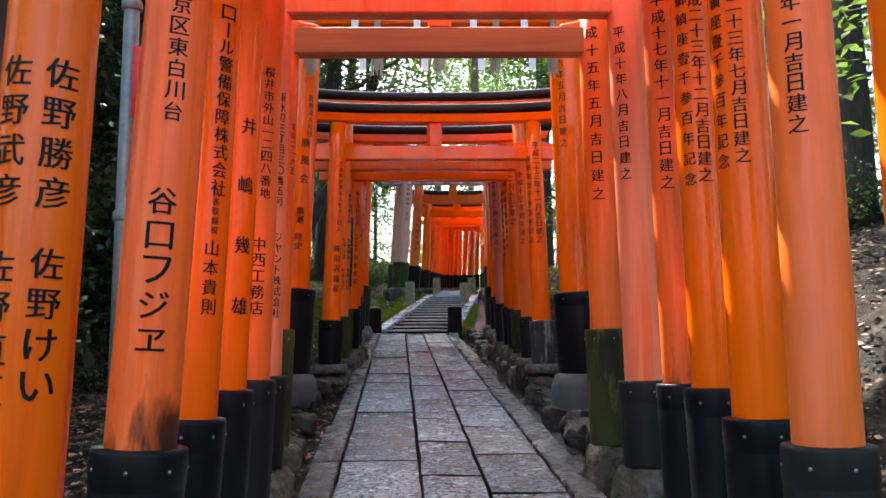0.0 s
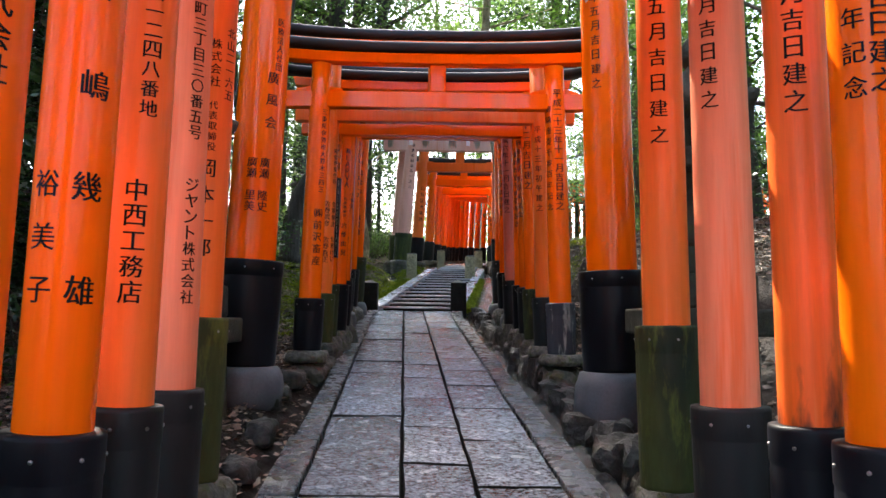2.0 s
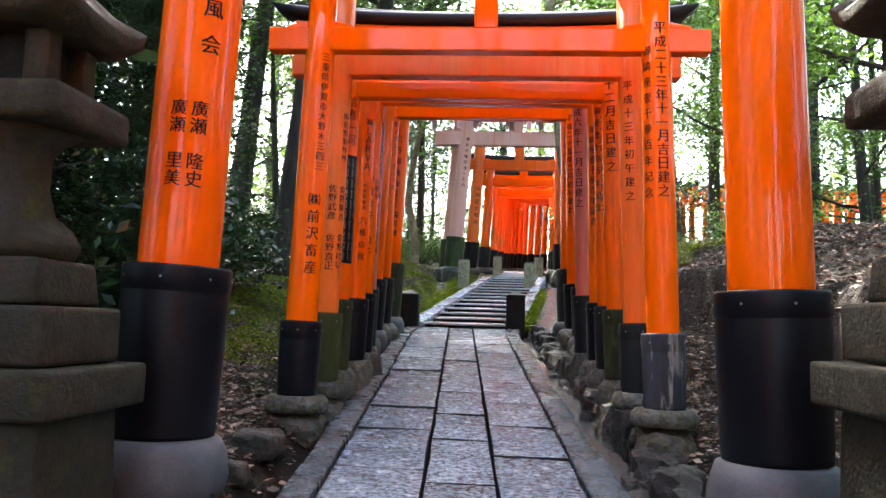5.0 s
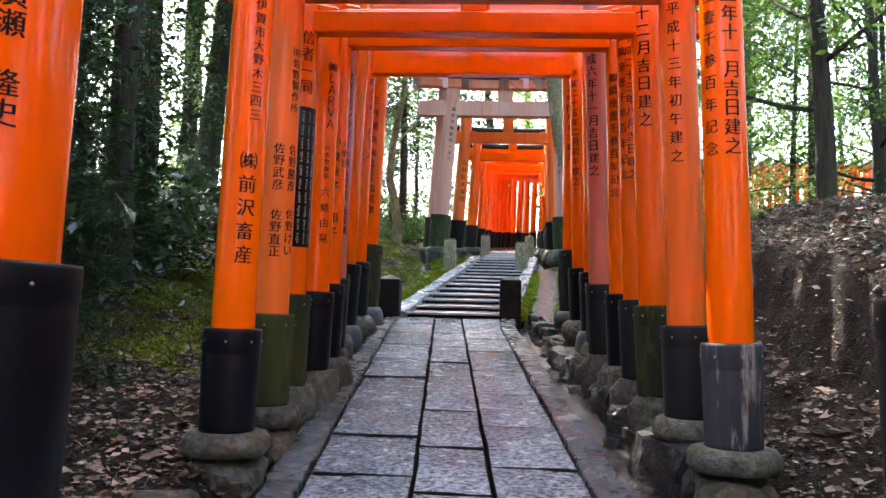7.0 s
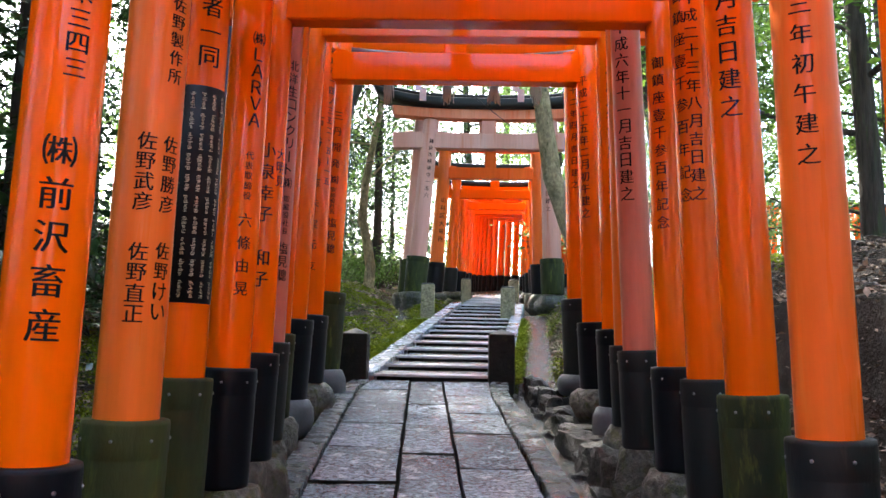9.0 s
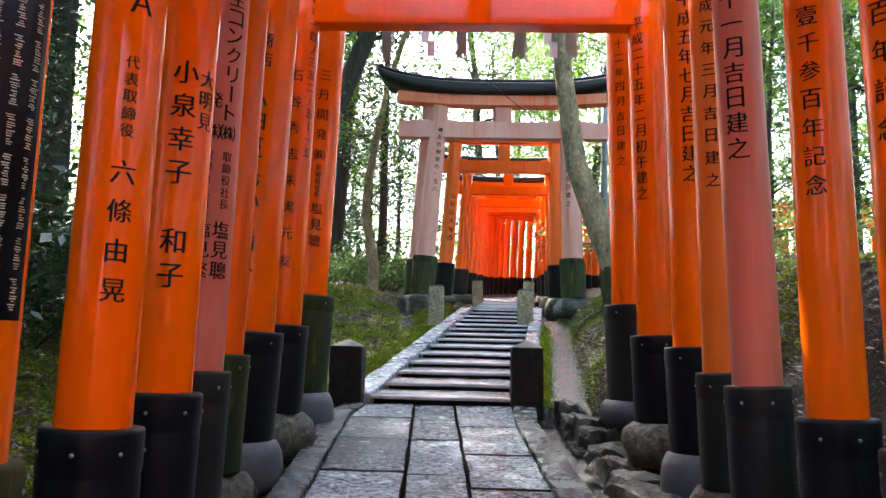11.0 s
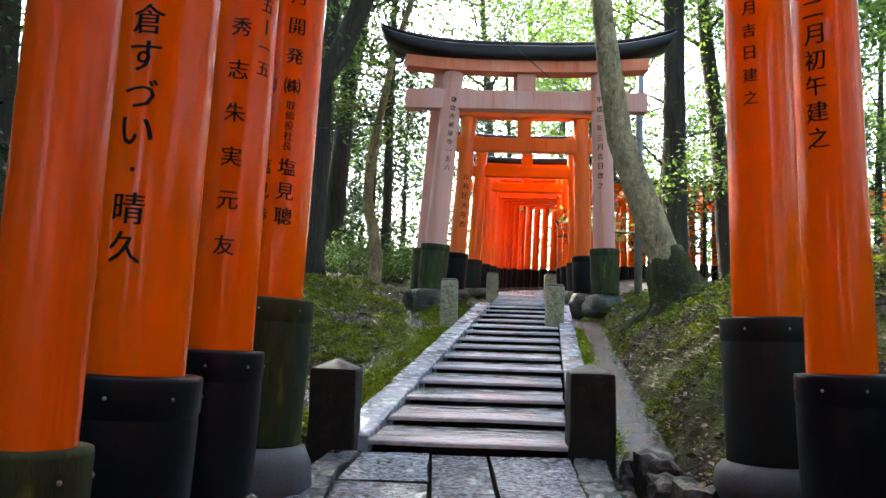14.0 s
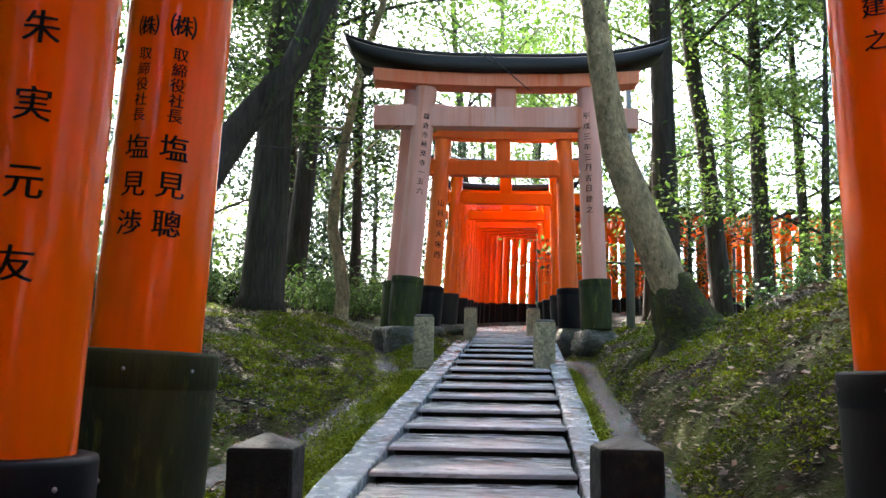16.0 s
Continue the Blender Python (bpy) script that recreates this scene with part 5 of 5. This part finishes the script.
for x, y, f, s, rot in ((-8.2, 19.0, 0, 0.8, 1), (-4.2, 14.4, 0, 0.62, 2), (-3.7, 6.5, 3, 0.8, 3), (-4.0, 2.9, 3, 0.9, 5), (-4.5, 5.0, 3, 1.1, 1.5), (-5.2, 8.0, 3, 1.2, 4), (-4.4, 11.2, 3, 0.9, 2.2),
                        (-4.4, 15.5, 3, 0.6, 0.2), (-4.5, 11.4, 3, 1.0, 2.6), (-5.2, 12.9, 3, 1.15, 0.6), (-5.9, 10.4, 3, 1.3, 1.6), (-7.0, 13.5, 3, 1.4, 2.0), (-5.5, 17.5, 0, 0.72, 0.4), (-5.8, 14.0, 3, 1.2, 0.9), (-6.5, 20.5, 0, 0.9, 3), (-5.2, 27.5, 0, 0.8, 3.3), (-4.4, 31.5, 0, 0.7, 2.1), (-2.9, 32.5, 0, 0.6, 0.1),
                        (-7.2, 24.0, 1, 1.0, 0), (-5.2, 22.8, 2, 0.8, 1), (-8.5, 28.0, 0, 1.0, 1), (-7, 41, 0, 0.9, 2), (-7.5, 12.0, 3, 1.8, 0.5), (-9.2, 16.0, 3, 1.9, 1.5), (-6.8, 15.6, 3, 1.6, 2.5), (-9.6, 11.0, 3, 1.9, 3.5), (-3.4, 33.5, 3, 0.9, 1.1), (-5.2, 35.0, 3, 1.1, 2.1), (-7.0, 33.0, 3, 1.0, 0.4), (-3.0, 38.5, 3, 1.2, 3.1), (-6.0, 39.5, 3, 1.3, 5.1), (-1.2, 41.0, 3, 1.2, 4.1), (1.0, 44, 2, 1.2, 1), (4.0, 47, 1, 1.2, 0),
                        (-4.2, 0.6, 3, 1.0, 1.2), (-2.7, 4.9, 0, 0.6, 1.7), (-6.8, 2.5, 0, 1.0, 2.7), (-8.5, 9.5, 0, 1.1, 0.7),
                        (4.6, 7.0, 0, 0.9, 1), (5.6, 11.0, 0, 0.8, 2), (4.2, 15.8, 1, 0.8, 3), (4.9, 13.0, 1, 0.9, 3), (5.4, 4.4, 3, 0.8, 3.3), (4.6, 2.0, 0, 1.0, 2), (6.8, 16.5, 0, 0.8, 1.2), (8.0, 22.5, 1, 0.9, 2.5), (10.2, 27.0, 2, 1.0, 1),
                        (5.8, 26.0, 2, 0.75, 4), (12.5, 33.0, 1, 1.0, 0.5), (15, 29, 0, 1.0, 0.8), (3.5, 28.9, 2, 1.0, 2.6), (5.2, 34.5, 3, 0.8, 2), (6.4, 36.0, 3, 0.9, 1), (9.2, 37.0, 2, 0.8, 1)):
    put(FORMS[f], x, y, rot, s)
# added trees: most of these crowns keep the sun off path and far gates
canopy = make_tree("canopy_tree", 14, 0.26, 0.5, 5.2, "leaf_mid", "bark_dark", 25, limbs=18, per=110, leaf_size=0.18, spread=(0.6, 0.6, 0.35), clumps=4, lean=(0.1, 0.0), label="tall dark tree added to overhang and shade the path")
settle(canopy, -3.9, 18.6)
for x, y, rot, s in ((-3.9, 29.4, 0.2, 1.0), (-6.4, 23.2, 0.3, 1.1), (5.4, 30.0, 3.0, 0.9), (4.6, 44.5, 0.3, 1.0), (0.2, 42.5, 2.3, 1.0)):
    put(canopy, x, y, rot, s)
prng = random.Random(77)
for k in range(125):
    a = prng.uniform(0, 2 * math.pi)
    d = prng.uniform(13, 42)
    x, y = d * math.cos(a), 18 + d * 1.1 * math.sin(a)
    if abs(x) < 8 and y < 2 or -3.5 < x < 4 and y < 46 or (2 < x < 19 and 33 < y < 46):
        continue
    f = prng.choice((0, 0, 1, 1, 2, 2))
    put(FORMS[f], x, y, prng.uniform(0, 6.28), prng.uniform(0.75, 1.25))

def shrub(seed, leaf, size, label):
    rng = random.Random(seed)
    g = new("shrub")
    tagged(g, label, "shrub", "undergrowth shrubs")
    centres = []
    for k in range(9):
        a = rng.uniform(0, 6.28)
        lp = limb_points((0.05 * math.cos(a), 0.05 * math.sin(a), 0), (math.cos(a) * 0.8, math.sin(a) * 0.8, rng.uniform(0.5, 1.3)), rng.uniform(0.6, 1.1), 4, rng, 0.2, 0.05)
        part("stem", tube(lp, [0.012, 0.01, 0.008, 0.006, 0.003], 5), "bark_dark", g)
        centres += [lp[2], lp[3], lp[4]]
    share("foliage", leaf_cloud("foliage", centres, 26, (0.14, 0.14, 0.11), size, leaf), None, g)
    return g


shrubs = [shrub(1, "leaf_dark", 0.11, "low dark glossy evergreen shrub on the forest floor"), shrub(2, "leaf_mid", 0.09, "low green shrub on the forest floor"), shrub(3, "leaf_bright", 0.08, "light green sapling shrub in a sunny gap")]
for k, s in enumerate(shrubs):
    settle(s, (-3.2, -4.2, -4.8)[k], (8.0, 20.5, 25.5)[k])
for k in range(150):
    if k < 95:
        x, y = prng.uniform(-11, -2.7), prng.uniform(1.5, 40)
    elif k < 120:
        x, y = prng.uniform(-9, 3.0), prng.uniform(38, 52)
    else:
        x, y = prng.uniform(4.2, 13), prng.uniform(1, 31)
    if 12 < y < 26 and x > -3.8 and x < 0:
        x -= 2.2
    f = 0 if y < 17 and prng.random() < 0.75 else prng.choice((0, 1, 2, 2))
    put(shrubs[f], x, y, prng.uniform(0, 6.28), prng.uniform(0.6, 1.5), -0.03)


def cedar_sapling(x, y, height, label):
    """A young cedar: a thin stem, drooping boughs and sprays of short needles."""
    rng = random.Random(91)
    g = new("cedar_sapling")
    tagged(g, label, "young tree", "undergrowth saplings")
    stem = limb_points((0, 0, 0), (0.03, 0, 1), height, 9, rng, 0.05, 0.02)
    part("stem", tube(stem, [0.035 * (1 - 0.09 * i) for i in range(10)], 8, 0.2), "bark_dark", g)
    sprays = []
    for k in range(46):
        f = 0.06 + 0.92 * k / 46
        i = min(int(f * 9), 8)
        p = stem[i].lerp(stem[i + 1], f * 9 - i)
        a = k * 2.4
        lp = limb_points(p, (math.cos(a), math.sin(a), 0.25), (0.62 - 0.3 * f) * rng.uniform(0.7, 1.1), 6, rng, 0.12, -0.16)
        part("bough", tube(lp, [0.008 * (1 - 0.14 * j) for j in range(7)], 5), "bark_dark", g)
        for j in range(2, 7):
            sprays += [lp[j], lp[j - 1].lerp(lp[j], 0.5)]
    share("foliage", leaf_cloud("foliage", sprays, 75, (0.075, 0.075, 0.07), 0.075, "needles", 1.0, 0.1, 0.35), None, g)
    settle(g, x, y, 0, -0.04)


cedar_sapling(-2.72, 10.2, 3.4, "dark green young cedar with drooping needle sprays")
for k in range(48):
    x, y = prng.uniform(-9, -2.2), prng.uniform(27, 44)
    put(shrubs[prng.choice((0, 1, 1, 2))], x, y, prng.uniform(0, 6.28), prng.uniform(0.8, 1.7), -0.03)
for k in range(16):
    x, y = prng.uniform(-8, -4.3), prng.uniform(9, 20)
    put(shrubs[0], x, y, prng.uniform(0, 6.28), prng.uniform(1.0, 1.8), -0.03)


def far_woods():
    rng = np.random.default_rng(8)
    cs = []
    for k in range(520):
        a = rng.uniform(0, 2 * math.pi)
        d = rng.uniform(48, 75)
        x, y = d * math.cos(a), 18 + d * math.sin(a)
        cs.append((x, y, ground_z(x, y) + rng.uniform(0, 1) ** 1.3 * 11))
    me = leaf_cloud("far_woods", cs, 110, (2.6, 2.6, 1.8), 0.75, "leaf_bright")
    tagged(new("far_woods", me), "hazy bright green woods in the distance", "woods", kind="stuff")


far_woods()


def litter():
    rng = np.random.default_rng(9)
    pts = []
    while len(pts) < 42000:
        x, y = rng.uniform(-5.5, 5.0), rng.uniform(1.5, 27)
        if path_l(y) - 0.22 < x < path_r(y) + 0.5:
            continue
        if y > 14 and rng.random() < (0.5 if x < 0 else 0.25):
            continue
        pts.append((x, y, ground_z(x, y) + 0.015))
    me = leaf_cloud("leaf_litter", pts, 1, (0.01, 0.01, 0.004), 0.062, "leaf_dead", 0.3, 0.55, 0.0)
    tagged(new("leaf_litter", me), "scattered dead brown leaves on the ground", "leaf litter", kind="stuff")
    pts = [p for p in pts if p[0] > 0.9 and p[1] > 14.5 or p[0] < -1.6][:9000]
    me = leaf_cloud("ground_plants", [(x, y, z + 0.02) for x, y, z in pts[::14]], 8, (0.05, 0.05, 0.03), 0.05, "leaf_mid", 1.0, 0.4, -0.4)
    tagged(new("ground_plants", me), "small green seedlings and ferns on the ground", "plants", kind="stuff")
    rng = np.random.default_rng(29)
    pts = []
    while len(pts) < 55000:
        x, y = (rng.uniform(0.85, 4.2), rng.uniform(8.5, 24)) if rng.random() < 0.5 else (rng.uniform(-4.8, -1.2), rng.uniform(6, 26))
        if path_l(y) - 0.22 < x < path_r(y) + (0.5 if y < 14.5 else 0.68):
            continue
        pts.append((x, y, ground_z(x, y) + 0.008))
    me = leaf_cloud("leaf_scraps", pts, 2, (0.03, 0.03, 0.004), 0.034, "leaf_scrap", 0.5, 0.5, 0.0)
    tagged(new("leaf_scraps", me), "brown leaf scraps and bark bits on the banks", "leaf litter", kind="stuff")
    rng = np.random.default_rng(19)
    pts = []
    while len(pts) < 36000:
        x, y = rng.uniform(-4.6, 4.2), rng.uniform(11, 26)
        if path_l(y) - 0.22 < x < path_r(y) + 0.5 or noise.noise((x * 1.3, y * 1.3, 4)) + 0.5 * noise.noise((x * 4, y * 4, 9)) < -0.08:
            continue
        if y < 14.5 and x > 0:
            continue
        pts.append((x, y, ground_z(x, y) + 0.004))
    for k in range(2600):
        y = rng.uniform(STAIR_Y + 0.2, 21.5)
        x = path_r(y) + 0.19 + abs(rng.normal(0, 0.035))
        pts.append((x, y, path_z(y) + 0.03 - (x - path_r(y) - 0.19) * 1.2))
    for k in range(3000):
        y = rng.uniform(STAIR_Y + 0.4, 21.2)
        x = path_l(y) - 0.26 - abs(rng.normal(0, 0.12))
        pts.append((x, y, path_z(y) + 0.015))
    me = leaf_cloud("moss_tufts", pts, 8, (0.04, 0.04, 0.007), 0.027, "leaf_moss", 1.0, 0.6, -0.5)
    tagged(new("moss_tufts", me), "soft green moss tufts on the damp banks", "moss", kind="stuff")


litter()


def fallen_sticks():
    rng = random.Random(61)
    for k in range(46):
        if k < 26:
            x, y = rng.uniform(-3.6, -1.9), rng.uniform(4.5, 23)
        else:
            x, y = rng.uniform(1.5, 3.4), rng.uniform(9, 22)
        a, ln = rng.uniform(0, 6.28), rng.uniform(0.25, 0.8)
        pts = []
        for j in range(6):
            q = (j / 5 - 0.5) * ln
            px, py = x + q * math.cos(a + 0.2 * j), y + q * math.sin(a + 0.2 * j)
            pts.append((px - x, py - y, ground_z(px, py) - ground_z(x, y) + 0.012))
        r = rng.uniform(0.005, 0.013)
        tagged(part("fallen_stick", tube(pts, [r * (1 - 0.6 * j / 5) for j in range(6)], 6, 0.4), "bark_light" if k % 3 == 0 else "bark_dark", None, "", Matrix.Translation((x, y, ground_z(x, y)))), "thin dead stick lying on the forest floor", "stick", "fallen sticks")


fallen_sticks()


def rock(x, y, s, seed, z=None):
    bm = lump(s, seed)
    zz = ground_z(x, y) + s[2] * 0.35 if z is None else z
    tagged(part("rock", bm, "rock", None, "", Matrix.Translation((x, y, zz))), "rough damp grey rock edging the path", "rock", "edging rocks")


rr = random.Random(31)
y = 4.0
while y < 15.0:
    x = path_l(y) - 0.2 - rr.uniform(0.12, 0.3)
    rock(x, y, (rr.uniform(0.08, 0.15), rr.uniform(0.1, 0.2), rr.uniform(0.05, 0.09)), rr.uniform(0, 50))
    y += rr.uniform(0.35, 0.8)
